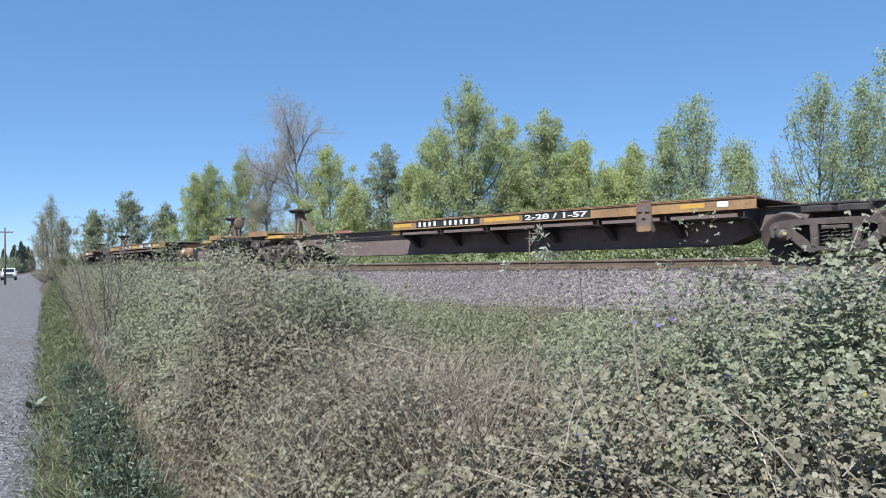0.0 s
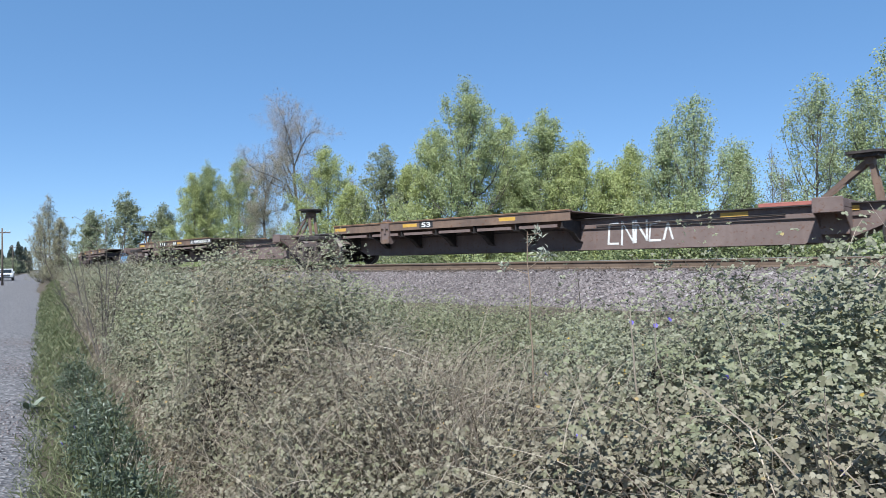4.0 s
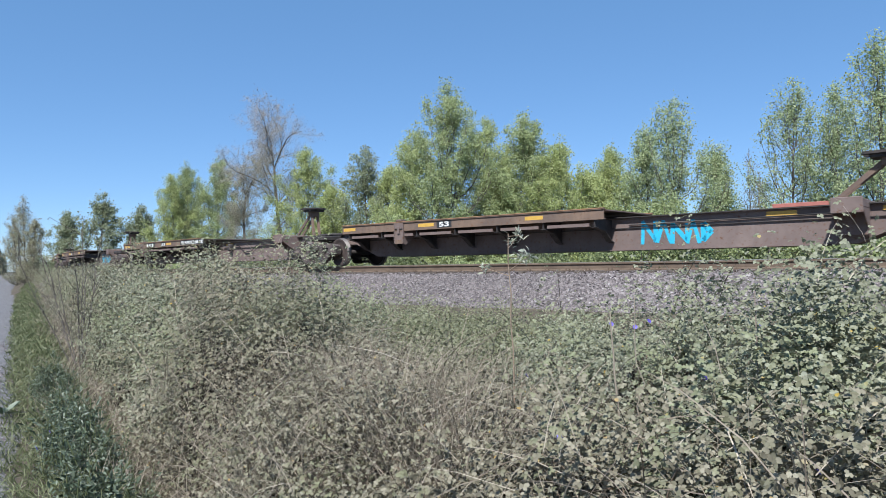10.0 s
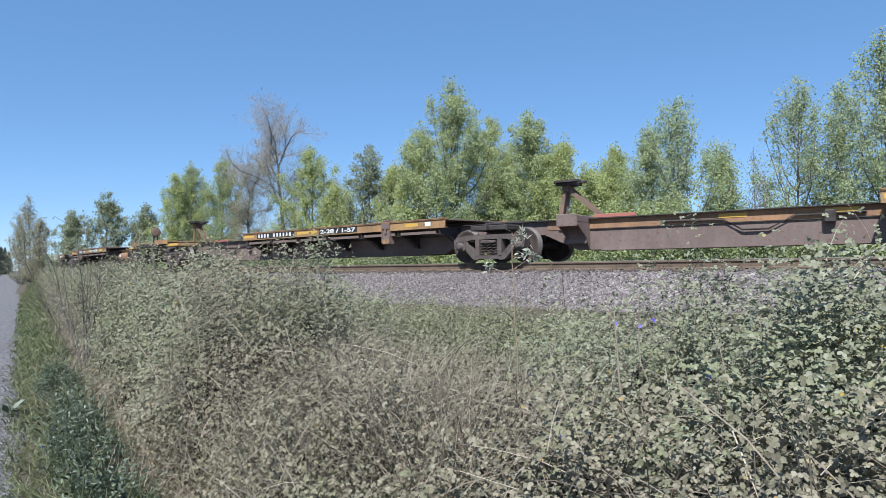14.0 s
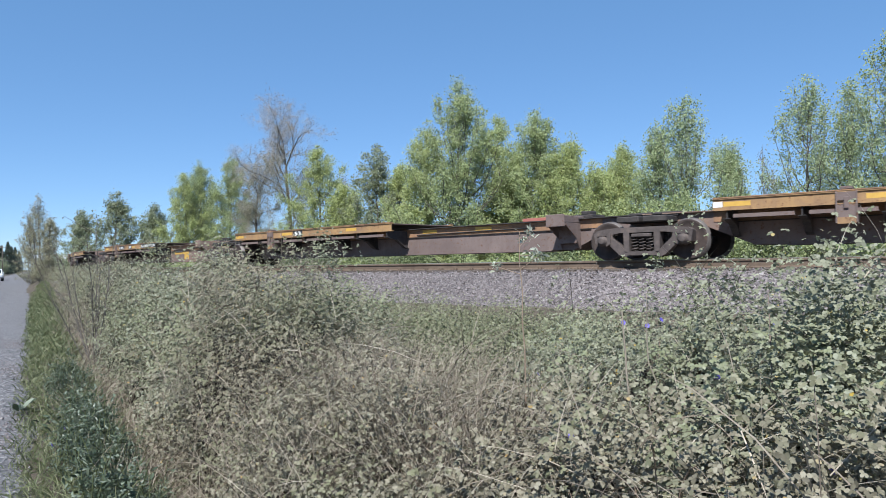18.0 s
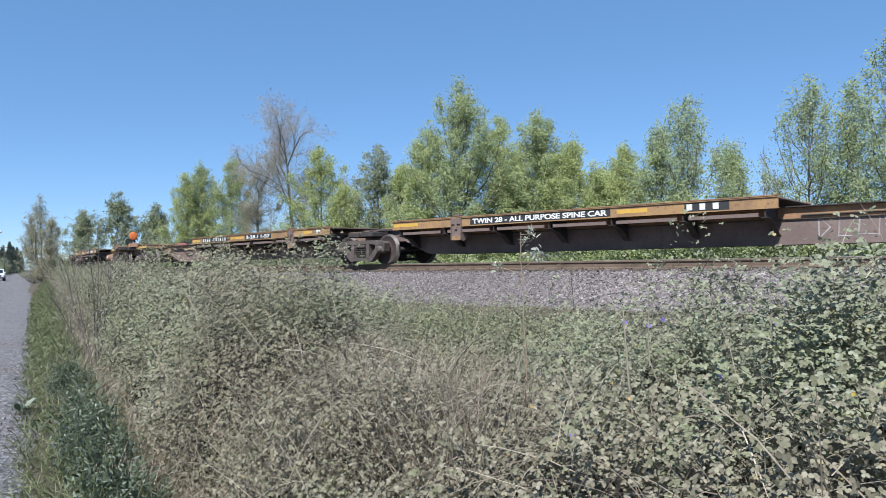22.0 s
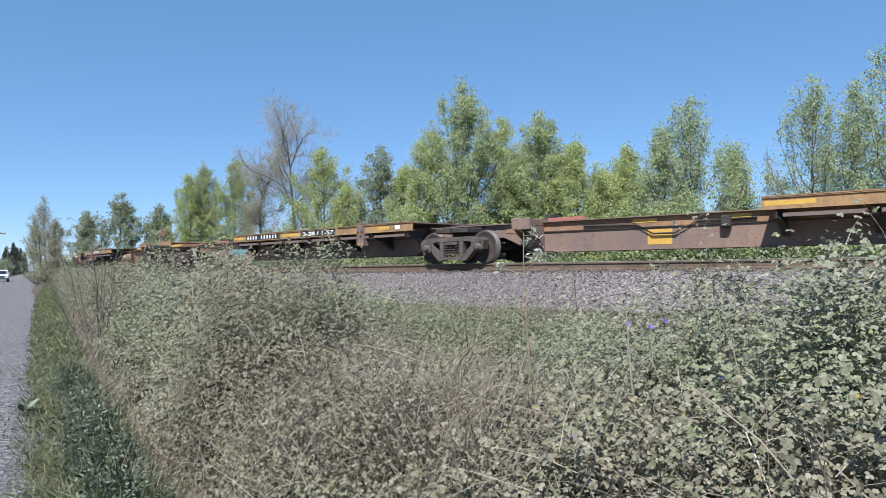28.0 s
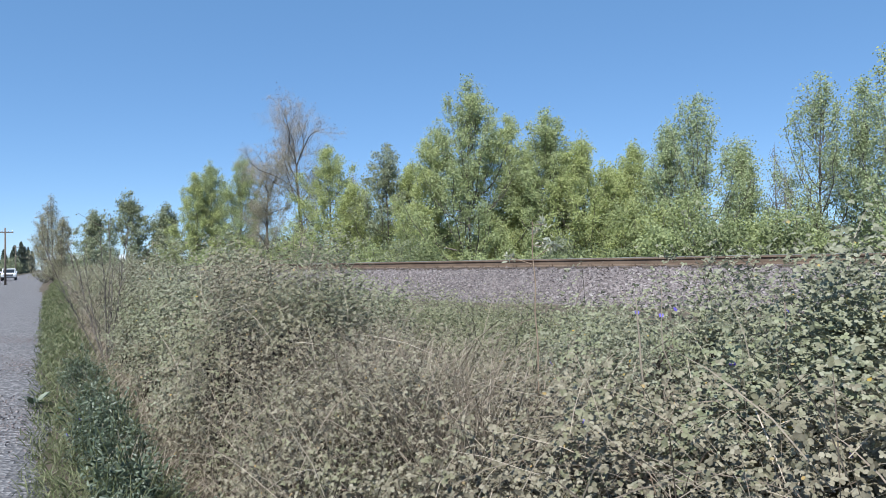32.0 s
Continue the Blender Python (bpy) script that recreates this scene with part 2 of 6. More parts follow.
def prism(bm, pts, a, b, axis="y", mat=0):
    """A flat outline in xz (or yz) pushed from a to b."""
    def at(p, q):
        return (p[0], q, p[1]) if axis == "y" else (q, p[0], p[1]) if axis == "x" else (p[0], p[1], q)
    v0 = [bm.verts.new(at(p, a)) for p in pts]
    v1 = [bm.verts.new(at(p, b)) for p in pts]
    n = len(pts)
    fs = [bm.faces.new(v0), bm.faces.new(v1[::-1])]
    for i in range(n):
        fs.append(bm.faces.new((v0[i], v1[i], v1[(i + 1) % n], v0[(i + 1) % n])))
    for f in fs:
        f.material_index = mat
    bmesh.ops.recalc_face_normals(bm, faces=fs)
    return bm


def lathe(bm, rings, axis="y", n=24, centre=(0, 0, 0), mat=0, caps=True):
    """Rings of (place along the axis, radius)."""
    loops = []
    for q, r in rings:
        loop = []
        for i in range(n):
            a = 2 * math.pi * i / n
            u, v = r * math.cos(a), r * math.sin(a)
            c = (u, q, v) if axis == "y" else (q, u, v) if axis == "x" else (u, v, q)
            loop.append(bm.verts.new(Vector(c) + Vector(centre)))
        loops.append(loop)
    fs = []
    for A, B in zip(loops, loops[1:]):
        for i in range(n):
            fs.append(bm.faces.new((A[i], A[(i + 1) % n], B[(i + 1) % n], B[i])))
    for f in fs:
        f.material_index, f.smooth = mat, True
    if caps:
        for loop in (loops[0], loops[-1][::-1]):
            fs.append(bm.faces.new(loop))
            fs[-1].material_index = mat
    bmesh.ops.recalc_face_normals(bm, faces=fs)
    return bm


def tube(bm, pts, r, n=6, mat=0, tip=1.0):
    """A round bar along points, thinning to tip * r."""
    pts = [Vector(p) for p in pts]
    loops = []
    for i, p in enumerate(pts):
        d = (pts[min(i + 1, len(pts) - 1)] - pts[max(i - 1, 0)]).normalized()
        a = d.orthogonal().normalized()
        b = d.cross(a)
        q = r * (1 + (tip - 1) * i / (len(pts) - 1))
        loops.append([bm.verts.new(p + q * (a * math.cos(2 * math.pi * k / n) + b * math.sin(2 * math.pi * k / n))) for k in range(n)])
    for A, B in zip(loops, loops[1:]):
        # turn the ring so that the sides don't twist
        k0 = min(range(n), key=lambda k: (A[0].co - pts[0] - B[k].co + pts[0]).length)
        B[:] = B[k0:] + B[:k0]
        for i in range(n):
            f = bm.faces.new((A[i], A[(i + 1) % n], B[(i + 1) % n], B[i]))
            f.material_index, f.smooth = mat, True
    bm.faces.new(loops[0]), bm.faces.new(loops[-1][::-1])
    return bm


def sheet(name, verts, faces, material, smooth=True):
    """A mesh from arrays of points and of faces that all have the same number of corners."""
    verts, faces = np.asarray(verts, np.float32), np.asarray(faces, np.int32)
    me = bpy.data.meshes.new(name)
    me.vertices.add(len(verts))
    me.vertices.foreach_set("co", verts.ravel())
    me.loops.add(faces.size)
    me.loops.foreach_set("vertex_index", faces.ravel())
    me.polygons.add(len(faces))
    me.polygons.foreach_set("loop_start", np.arange(len(faces), dtype=np.int32) * faces.shape[1])
    me.polygons.foreach_set("use_smooth", np.full(len(faces), smooth))
    me.update(calc_edges=True)
    me.validate()
    me.materials.append(material)
    return me


# ---------------------------------------------------------------- the line of the track
BEND, BEND_FROM, BEND_ALL = 0.007, -20.0, 0.546
RAIL_TOP = 1.655
TRACK_OFF = 0.76               # from the near rail to the track's middle


def track(s, off=0.0):
    """Place and bearing of the track, s metres up the line to the west; off: north of the near rail."""
    if s <= BEND_FROM:
        a, x, y = 0.0, -s, 13.35
    else:
        a = min((s - BEND_FROM) * BEND, BEND_ALL)
        x, y = -BEND_FROM - math.sin(a) / BEND, 13.35 + (1 - math.cos(a)) / BEND
        more = s - BEND_FROM - a / BEND
        if more > 0:
            x, y = x - math.cos(a) * more, y + math.sin(a) * more
    return Vector((x + math.sin(a) * off, y + math.cos(a) * off, 0)), a


ROAD_WAY, ROAD_SIDE = np.array((-0.8695, 0.4939)), np.array((0.4939, 0.8695))
LINE = np.array([[*track(s, TRACK_OFF)[0][:2]] for s in np.concatenate([np.arange(-900, -60, 8.0), np.arange(-60, 140, 1.0), np.arange(140, 1100, 8.0)])])


def off_track(x, y):
    """Distance of points from the track's middle, and whether they lie beyond it."""
    p = np.stack([np.ravel(x), np.ravel(y)], 1)
    d = np.empty(len(p))
    for i in range(0, len(p), 4000):
        q = p[i:i + 4000]
        d[i:i + 4000] = np.sqrt(((q[:, None, :] - LINE[None, ::1, :]) ** 2).sum(2).min(1))
    return d.reshape(np.shape(x))


def beyond(x, y):
    k = np.interp(-np.asarray(x), -LINE[:, 0], LINE[:, 1])
    return np.asarray(y) > k


def ground_z(x, y):
    """The bare ground: road, verge, ditch, the bank under the ballast, and the flat land."""
    x, y = np.asarray(x, float), np.asarray(y, float)
    side = x * ROAD_SIDE[0] + y * ROAD_SIDE[1]
    t = off_track(x, y)
    z = np.where(side < -0.1, 0.04 - 0.0045 * (side + 3.6) ** 2 * (side > -7.2) - 0.15 * (side <= -7.2), 0.0)
    ditch = np.exp(-((side - 1.35) / 0.5) ** 2) * 0.65
    z = z - np.where((side > -0.1) & (t > 3.6), ditch, 0)
    bank = np.interp(t, (0, 2.2, 5.0, 7.5), (0.72, 0.72, 0.15, 0.0)) * np.clip((side + 0.1) / 0.8, 0, 1)
    far = np.interp(t, (0, 3.5, 8.0), (0.72, 0.5, 0.45))
    return np.where(beyond(x, y), np.maximum(z, far), np.maximum(z, bank) if np.ndim(z) == 0 else np.where(bank > 0, np.maximum(z, bank), z))


def make_ground():
    u = np.concatenate([-np.geomspace(3000, 150, 10), np.arange(-142, -50, 1.5), np.arange(-50, 30, 0.6), np.geomspace(34, 3000, 12)])
    v = np.concatenate([-np.geomspace(3000, 40, 10), np.arange(-32, 60, 0.6), np.arange(60, 96, 1.5), np.geomspace(100, 3000, 10)])
    X, Y = np.meshgrid(u, v, indexing="ij")
    Z = ground_z(X, Y) - 0.02
    side = X * ROAD_SIDE[0] + Y * ROAD_SIDE[1]
    Z = Z - np.where((side < -0.3) & (side > -6.8), 0.06, 0) 
    Z = np.where(np.hypot(X, Y) > 128, -0.14, Z)
    n, m = X.shape
    i = np.arange(n * m).reshape(n, m)
    F = np.stack([i[:-1, :-1], i[1:, :-1], i[1:, 1:], i[:-1, 1:]], -1).reshape(-1, 4)
    me = sheet("ground", np.stack([X, Y, Z], -1).reshape(-1, 3), F, M_SOIL)
    tagged(new("ground", me), "dark soil with leaf litter under the brambles and trees", "ground", kind="structure")


def make_road():
    r = np.concatenate([np.arange(-40, 0, 0.5), np.arange(0, 16, 0.2), np.arange(16, 60, 0.5), np.geomspace(60, 900, 30)])
    d = np.linspace(-7.0, -0.09, 30)
    R, Dd = np.meshgrid(r, d, indexing="ij")
    wob = 0.06 * np.sin(R * 0.9) + 0.05 * np.sin(R * 2.3 + 1)
    Dd = Dd + wob * np.clip((Dd + 1.3) / 1.1, 0, 1)
    X = R * ROAD_WAY[0] + Dd * ROAD_SIDE[0]
    Y = R * ROAD_WAY[1] + Dd * ROAD_SIDE[1]
    Z = 0.04 - 0.0045 * (Dd + 3.6) ** 2 + 0.012 * np.sin(R * 1.3 + Dd * 2) - 0.015 * np.exp(-((Dd + 1.5) / 0.35) ** 2)
    # the edge dips into the verge
    X, Y, Z = (np.concatenate([A, A[:, -1:] + q], 1) for A, q in ((X, 0.16 * ROAD_SIDE[0]), (Y, 0.16 * ROAD_SIDE[1]), (Z, -0.12)))
    n, m = X.shape
    i = np.arange(n * m).reshape(n, m)
    F = np.stack([i[:-1, :-1], i[1:, :-1], i[1:, 1:], i[:-1, 1:]], -1).reshape(-1, 4)
    tagged(new("road", sheet("road", np.stack([X, Y, Z], -1).reshape(-1, 3), F, M_ROAD)),
           "grey gravel road with wheel tracks beside the verge", "road", kind="structure")


def swept(name, outline, s_list, material, off=0.0, mats=None):
    """An outline (off, z) carried along the track."""
    V, F, MI = [], [], []
    k = len(outline)
    for s in s_list:
        for o, z in outline:
            p, _ = track(s, off + o)
            V.append((p.x, p.y, z))
    for i in range(len(s_list) - 1):
        for j in range(k):
            F.append((i * k + j, i * k + (j + 1) % k, (i + 1) * k + (j + 1) % k, (i + 1) * k + j))
            MI.append(mats[j] if mats else 0)
    me = sheet(name, V, F, material[0] if mats else material, False)
    if mats:
        for m in material[1:]:
            me.materials.append(m)
        me.polygons.foreach_set("material_index", np.array(MI, np.int32))
    return me


SHARED = {}


def shared(key, make, material):
    """The mesh for key, made once."""
    if key not in SHARED:
        SHARED[key] = mesh_of(key[0] if isinstance(key, tuple) else key, make(), material)
    return SHARED[key]


def track_steps():
    return [-1500, -800, -400, -200, -100, -60, -40] + [-20 + 1.5 * i for i in range(54)] + [70, 90, 120, 180, 300, 500, 900, 1500]


def make_track():
    T = RAIL_TOP
    head = [(-0.036, T - 0.045), (-0.034, T - 0.008), (-0.024, T), (0.024, T), (0.034, T - 0.008), (0.036, T - 0.045), (0.009, T - 0.06),
            (0.009, T - 0.15), (0.07, T - 0.168), (0.076, T - 0.186), (-0.076, T - 0.186), (-0.07, T - 0.168), (-0.009, T - 0.15), (-0.009, T - 0.06)]
    mats = [0, 1, 1, 1, 0, 0, 0, 0, 0, 0, 0, 0, 0, 0]
    for off in (0.0, 2 * TRACK_OFF):
        me = swept("rail", head, track_steps(), [M_RAIL, M_RAILTOP], off, mats)
        tagged(new("rail", me), "rust-brown steel rail with a worn shiny head on ties", "rail", "rails of the track", kind="structure")
    b = T - 0.20
    prof = [(-0.75 - 1.55, b - 1.35), (-0.75 - 0.95, b - 0.93), (-0.75 - 0.35, b - 0.42), (-0.62, b - 0.05), (-0.1, b - 0.015), (1.6, b - 0.015), (2.2, b - 0.05), (3.4, b - 0.85), (3.4, b - 1.4)]
    tagged(new("ballast", swept("ballast", prof, track_steps(), M_BALLAST)), "grey-purple crushed stone ballast sloping from the rails", "ballast", kind="structure")
    # ties
    bm = bmesh.new()
    box(bm, -0.115, 0.115, -1.3, 1.3, -0.18, 0.0, bevel=0.012)
    tie = mesh_of("tie", bm, M_TIE)
    for i in range(110):
        s = -14 + 0.53 * i
        p, a = track(s, TRACK_OFF)
        ob = new("railway_tie", tie)
        ob.matrix_world = Matrix.Translation((p.x, p.y, T - 0.189 + 0.004 * math.sin(i * 7.3))) @ Matrix.Rotation(math.pi - a + 0.01 * math.sin(i * 3.1), 4, "Z")
        tagged(ob, "dark weathered wooden tie bedded in ballast", "railway tie", "ties under the rails")
        for y in (-TRACK_OFF, TRACK_OFF):
            q = part("tie_plate", shared("tie_plate", lambda: boxes((-0.09, 0.09, -0.19, 0.19, 0.0, 0.018), (-0.05, -0.03, -0.11, -0.085, 0.018, 0.05), (0.03, 0.05, -0.11, -0.085, 0.018, 0.05),
                                                                    (-0.05, -0.03, 0.085, 0.11, 0.018, 0.05), (0.03, 0.05, 0.085, 0.11, 0.018, 0.05)), M_RAIL), None, ob)
            q.location = (0, y, 0.0)
    # loose stones over the near face
    rng = np.random.default_rng(3)
    bm = bmesh.new()
    box(bm, -0.8, 0.8, -0.75, 0.75, -0.7, 0.7)
    bm.verts.index_update()
    V0 = np.array([v.co[:] for v in bm.verts])
    F0 = np.array([[v.index for v in f.verts] for f in bm.faces])
    bm.free()
    N = 33000
    s = rng.uniform(-4, 24, N)
    o = rng.uniform(-2.25, -0.05, N)
    zz = np.interp(o, [q[0] for q in prof[:5]], [q[1] for q in prof[:5]])
    base = np.array([track(float(a), float(c))[0][:] for a, c in zip(s, o)])
    base[:, 2] = zz + rng.uniform(-0.012, 0.02, N)
    sz = rng.uniform(0.007, 0.016, N)
    sz[rng.random(N) < 0.03] *= 1.4
    A = rng.normal(size=(N, 3, 3)) * 0.55 + np.eye(3) * 0.8
    V = base[:, None] + sz[:, None, None] * np.einsum("nij,kj->nki", A, V0)
    F = (F0[None] + (np.arange(N) * len(V0))[:, None, None]).reshape(-1, F0.shape[1])
    tagged(new("ballast_stones", sheet("ballast_stones", V.reshape(-1, 3), F, M_STONE, False)), "loose grey-purple crushed stones on the ballast slope", "ballast", kind="stuff")



make_ground()
make_road()
make_track()

# ---------------------------------------------------------------- the train
SPEED = 25.0

def letters(name, text, height, material, parent, x, y, z, width=None, squash=1.0, label="", bold=0.035):
    """Writing on a side that faces south (-y)."""
    if (text, height, width, bold) in SHARED:
        o = tagged(part(name, SHARED[(text, height, width, bold)], material, parent, label), kind="stuff")
        o.location = (x, y, z)
        return o
    cu = bpy.data.curves.new(name, "FONT")
    cu.body, cu.size, cu.extrude = text, height * 1.35, 0.002
    cu.offset = height * bold
    ob = bpy.data.objects.new(name, cu)
    scene.collection.objects.link(ob)
    dg = bpy.context.evaluated_depsgraph_get()
    me = bpy.data.meshes.new_from_object(ob.evaluated_get(dg))
    bpy.data.objects.remove(ob)
    xs = [v.co.x for v in me.vertices]
    w = max(xs) - min(xs)
    k = (width / w) if width else squash
    for v in me.vertices:
        v.co = Vector(((v.co.x - min(xs)) * k, -v.co.z, v.co.y))
    me.materials.clear()
    me.materials.append(material)
    SHARED[(text, height, width, bold)] = me
    o = tagged(part(name, me, material, parent, label), kind="stuff")
    o.location = (x, y, z)
    return o


def code_bars(parent, x, y, z, height, width, count, material, name="mark_bar"):
    """Marks that are not spelled out: upright bars in place of the characters."""
    step = width / count
    for i in range(count):
        if i == 4 and count > 8:
            continue
        o = part(name, shared(("mark_bar", round(step, 3), height, material.name), lambda: boxes((0, step * 0.42, -0.003, 0.003, 0, height)), material), None, parent)
        o.location = (x + i * step, y, z)


def wheel_mesh():
    bm = bmesh.new()
    rings = [(-0.07, 0.09), (-0.075, 0.13), (-0.035, 0.17), (-0.03, 0.30), (-0.06, 0.355), (-0.068, 0.40), (-0.06, 0.419)]
    lathe(bm, rings + [(0.045, 0.424)], "y", 28, mat=0)
    lathe(bm, [(-0.0655, 0.408), (-0.062, 0.4195), (0.04, 0.4245), (0.047, 0.447), (0.068, 0.445), (0.07, 0.38)], "y", 28, mat=1, caps=False)
    return mesh_of("wheel", bm, (M_WHEEL, M_TREAD))


def sideframe_bm():
    bm = bmesh.new()
    # upper chord, sloping arms, spring seat, columns, journal jaws
    prism(bm, [(-1.04, 0.54), (-1.06, 0.60), (-0.98, 0.655), (-0.6, 0.70), (0.6, 0.70), (0.98, 0.655), (1.06, 0.60), (1.04, 0.53), (0.72, 0.545), (0.5, 0.585), (-0.5, 0.585), (-0.72, 0.545)], -0.09, 0.09)
    for s in (-1, 1):
        prism(bm, [(s * 0.66, 0.58), (s * 0.82, 0.58), (s * 0.80, 0.40), (s * 0.50, 0.11), (s * 0.42, 0.075), (s * 0.28, 0.075), (s * 0.29, 0.18), (s * 0.37, 0.21), (s * 0.64, 0.47)], -0.085, 0.085)
        prism(bm, [(s * 0.27, 0.17), (s * 0.385, 0.19), (s * 0.40, 0.62), (s * 0.27, 0.62)], -0.10, 0.10)
        prism(bm, [(s * 0.69, 0.36), (s * 0.785, 0.30), (s * 0.785, 0.60), (s * 0.69, 0.60)], -0.11, 0.11)
        prism(bm, [(s * 0.985, 0.35), (s * 1.04, 0.37), (s * 1.07, 0.58), (s * 0.985, 0.60)], -0.11, 0.11)
        prism(bm, [(s * 0.77, 0.53), (s * 1.0, 0.53), (s * 1.0, 0.60), (s * 0.77, 0.60)], -0.12, 0.12)
    prism(bm, [(-0.32, 0.10), (0.32, 0.10), (0.30, 0.185), (-0.30, 0.185)], -0.11, 0.11)
    return bm


def spring_bm():
    bm = bmesh.new()
    pts = []
    for i in range(37):
        a = i / 36 * 4.5 * 2 * math.pi
        pts.append((0.066 * math.cos(a), 0.066 * math.sin(a), i / 36 * 0.30))
    return tube(bm, pts, 0.014, 4)


def cap_bm():
    return lathe(bmesh.new(), [(-0.19, 0.05), (-0.18, 0.085), (-0.12, 0.09), (-0.11, 0.12), (0.06, 0.13)], "y", 14)


def make_truck(base=1.75, name="rail_truck"):
    """A three-piece bogie on four wheels."""
    root = new(name)
    wm = SHARED.setdefault("wheel", wheel_mesh())
    k = base / 1.75
    half = base / 2
    for y in (-0.99, 0.99):
        f = part("side_frame", shared("side_frame", sideframe_bm, M_TRUCK), None, root)
        f.location, f.scale = (0, y, 0), (k, 1, 1)
        for q in (-0.13, 0.0, 0.13):
            sp = part("coil_spring", shared("coil_spring", spring_bm, M_TRUCK), None, f)
            sp.location = (q * 1.25, -0.05 if y < 0 else 0.05, 0.185)
        ob = part("bolster_end", shared("bolster_end", lambda: boxes((-0.22, 0.22, -0.14, 0.14, 0.485, 0.56), bevel=0.015), M_TRUCK), None, root)
        ob.location = (0, y, 0)
        for x in (-half, half):
            c = part("bearing_cap", shared("bearing_cap", cap_bm, M_TRUCK), None, f)
            c.location, c.rotation_euler = (x / k, 0, 0.425), (0, 0, 0 if y < 0 else math.pi)
    for x in (-half, half):
        ax = part("axle", shared("axle", lambda: lathe(bmesh.new(), [(-0.95, 0.07), (-0.78, 0.085), (-0.6, 0.08), (0.6, 0.08), (0.78, 0.085), (0.95, 0.07)], "y", 12), M_DARK), None, root)
        ax.location = (x, 0, 0.42)
        for y in (-0.76, 0.76):
            w = part("wheel", wm, None, root, "worn steel wheel with a bright rim")
            w.location, w.rotation_euler = (x, y, 0.42), (0, 0, 0 if y < 0 else math.pi)
            b = part("brake_shoe", shared("brake_shoe", lambda: boxes((-0.03, 0.03, -0.05, 0.05, -0.14, 0.14), bevel=0.01), M_DARK), None, root)
            b.location = (x + (0.47 if x < 0 else -0.47), y, 0.42)
    part("bolster", shared("bolster", lambda: boxes((-0.19, 0.19, -0.9, 0.9, 0.46, 0.64), (-0.2, 0.2, -0.2, 0.2, 0.62, 0.70), bevel=0.02), M_DARK), None, root)
    bb = part("brake_beam", shared("brake_beam", lambda: boxes((-0.03, 0.03, -0.7, 0.7, 0.28, 0.36)), M_DARK), None, root)
    bb.location = (-0.43, 0, 0)
    part("brake_beam", SHARED["brake_beam"], None, root).location = (0.43, 0, 0)
    return root


def sill_bm(a, b, la, lb):
    """The spine: a deep box girder, its belly rising towards the trucks; la, lb: how far the ends reach past them."""
    bm = bmesh.new()
    z0, z1, zt = 0.27, 0.66, 0.985
    (p0, p1), (q0, q1) = ((1.4, 2.65) if n > 1 else (1.2, 2.1) for n in (la, lb))
    out = [(a - la, zt), (b + lb, zt), (b + lb, z1), (b - q0, z1), (b - q1, z0), (a + p1, z0), (a + p0, z1), (a - la, z1)]
    prism(bm, out, -0.42, 0.42)
    return bm


def deck_beam_bm(n):
    """A side channel of the deck, n metres long, from x = 0 on, outer face at y = 0."""
    bm = bmesh.new()
    prism(bm, [(-0.03, 1.171), (-0.03, 1.15), (-0.006, 1.15), (-0.006, 0.935), (0.09, 0.935), (0.09, 0.955), (0.012, 0.955), (0.012, 1.15), (0.11, 1.15), (0.11, 1.171)], 0, n, "x")
    return bm


def bearer_bm():
    """A cross bearer from the spine out to the near side channel, its web tapering."""
    bm = bmesh.new()
    prism(bm, [(-1.25, 0.78), (-1.25, 0.955), (-0.42, 0.955), (-0.42, 0.45), (-0.55, 0.48), (-0.85, 0.70)], -0.012, 0.012, "x")
    prism(bm, [(-1.26, 0.766), (-0.86, 0.686), (-0.56, 0.466), (-0.42, 0.436), (-0.42, 0.45), (-0.55, 0.481), (-0.85, 0.701), (-1.26, 0.78)], -0.07, 0.07, "x")
    return bm


def pedestal_bm():
    """A bracket that carries a container's corner: two cheeks, a sunk face, a lip on the deck."""
    bm = bmesh.new()
    for x in (-0.17, 0.148):
        prism(bm, [(-1.30, 1.19), (-1.325, 1.14), (-1.325, 0.60), (-1.22, 0.56), (-0.75, 0.80), (-0.75, 0.95), (-1.15, 1.0)], x, x + 0.022, "x")
    box(bm, -0.148, 0.148, -1.30, -1.285, 0.62, 0.93)
    box(bm, -0.148, 0.148, -1.318, -1.295, 1.0, 1.15)
    box(bm, -0.10, 0.10, -1.325, -1.12, 1.193, 1.25, bevel=0.01)
    box(bm, -0.04, 0.04, -1.335, -1.319, 0.86, 1.06, bevel=0.006)
    return bm


def hitch_bm(lean):
    """A trailer hitch: post, diagonal brace, head."""
    bm = bmesh.new()
    for y in (-0.16, 0.10):
        prism(bm, [(-0.07 - lean * 0.2, 0.98), (0.07 - lean * 0.2, 0.98), (0.05, 1.78), (-0.05, 1.78)], y, y + 0.06)
    for y in (-0.13, 0.09):
        prism(bm, [(lean * 1.05, 0.98), (lean * 1.2, 0.98), (lean * 0.02, 1.74), (lean * 0.02, 1.62)], y, y + 0.04)
    box(bm, -0.09, 0.09, -0.2, 0.2, 1.60, 1.78, bevel=0.01)
    return bm


def hitch_head_bm():
    bm = bmesh.new()
    prism(bm, [(-0.42, -0.36), (0.20, -0.42), (0.36, -0.2), (0.36, 0.2), (0.20, 0.42), (-0.42, 0.36), (-0.48, 0.14), (-0.1, 0.05), (-0.1, -0.05), (-0.48, -0.14)], 1.79, 1.835, "z")
    prism(bm, [(-0.3, -0.3), (0.22, -0.34), (0.22, 0.34), (-0.3, 0.3)], 1.73, 1.79, "z")
    return bm


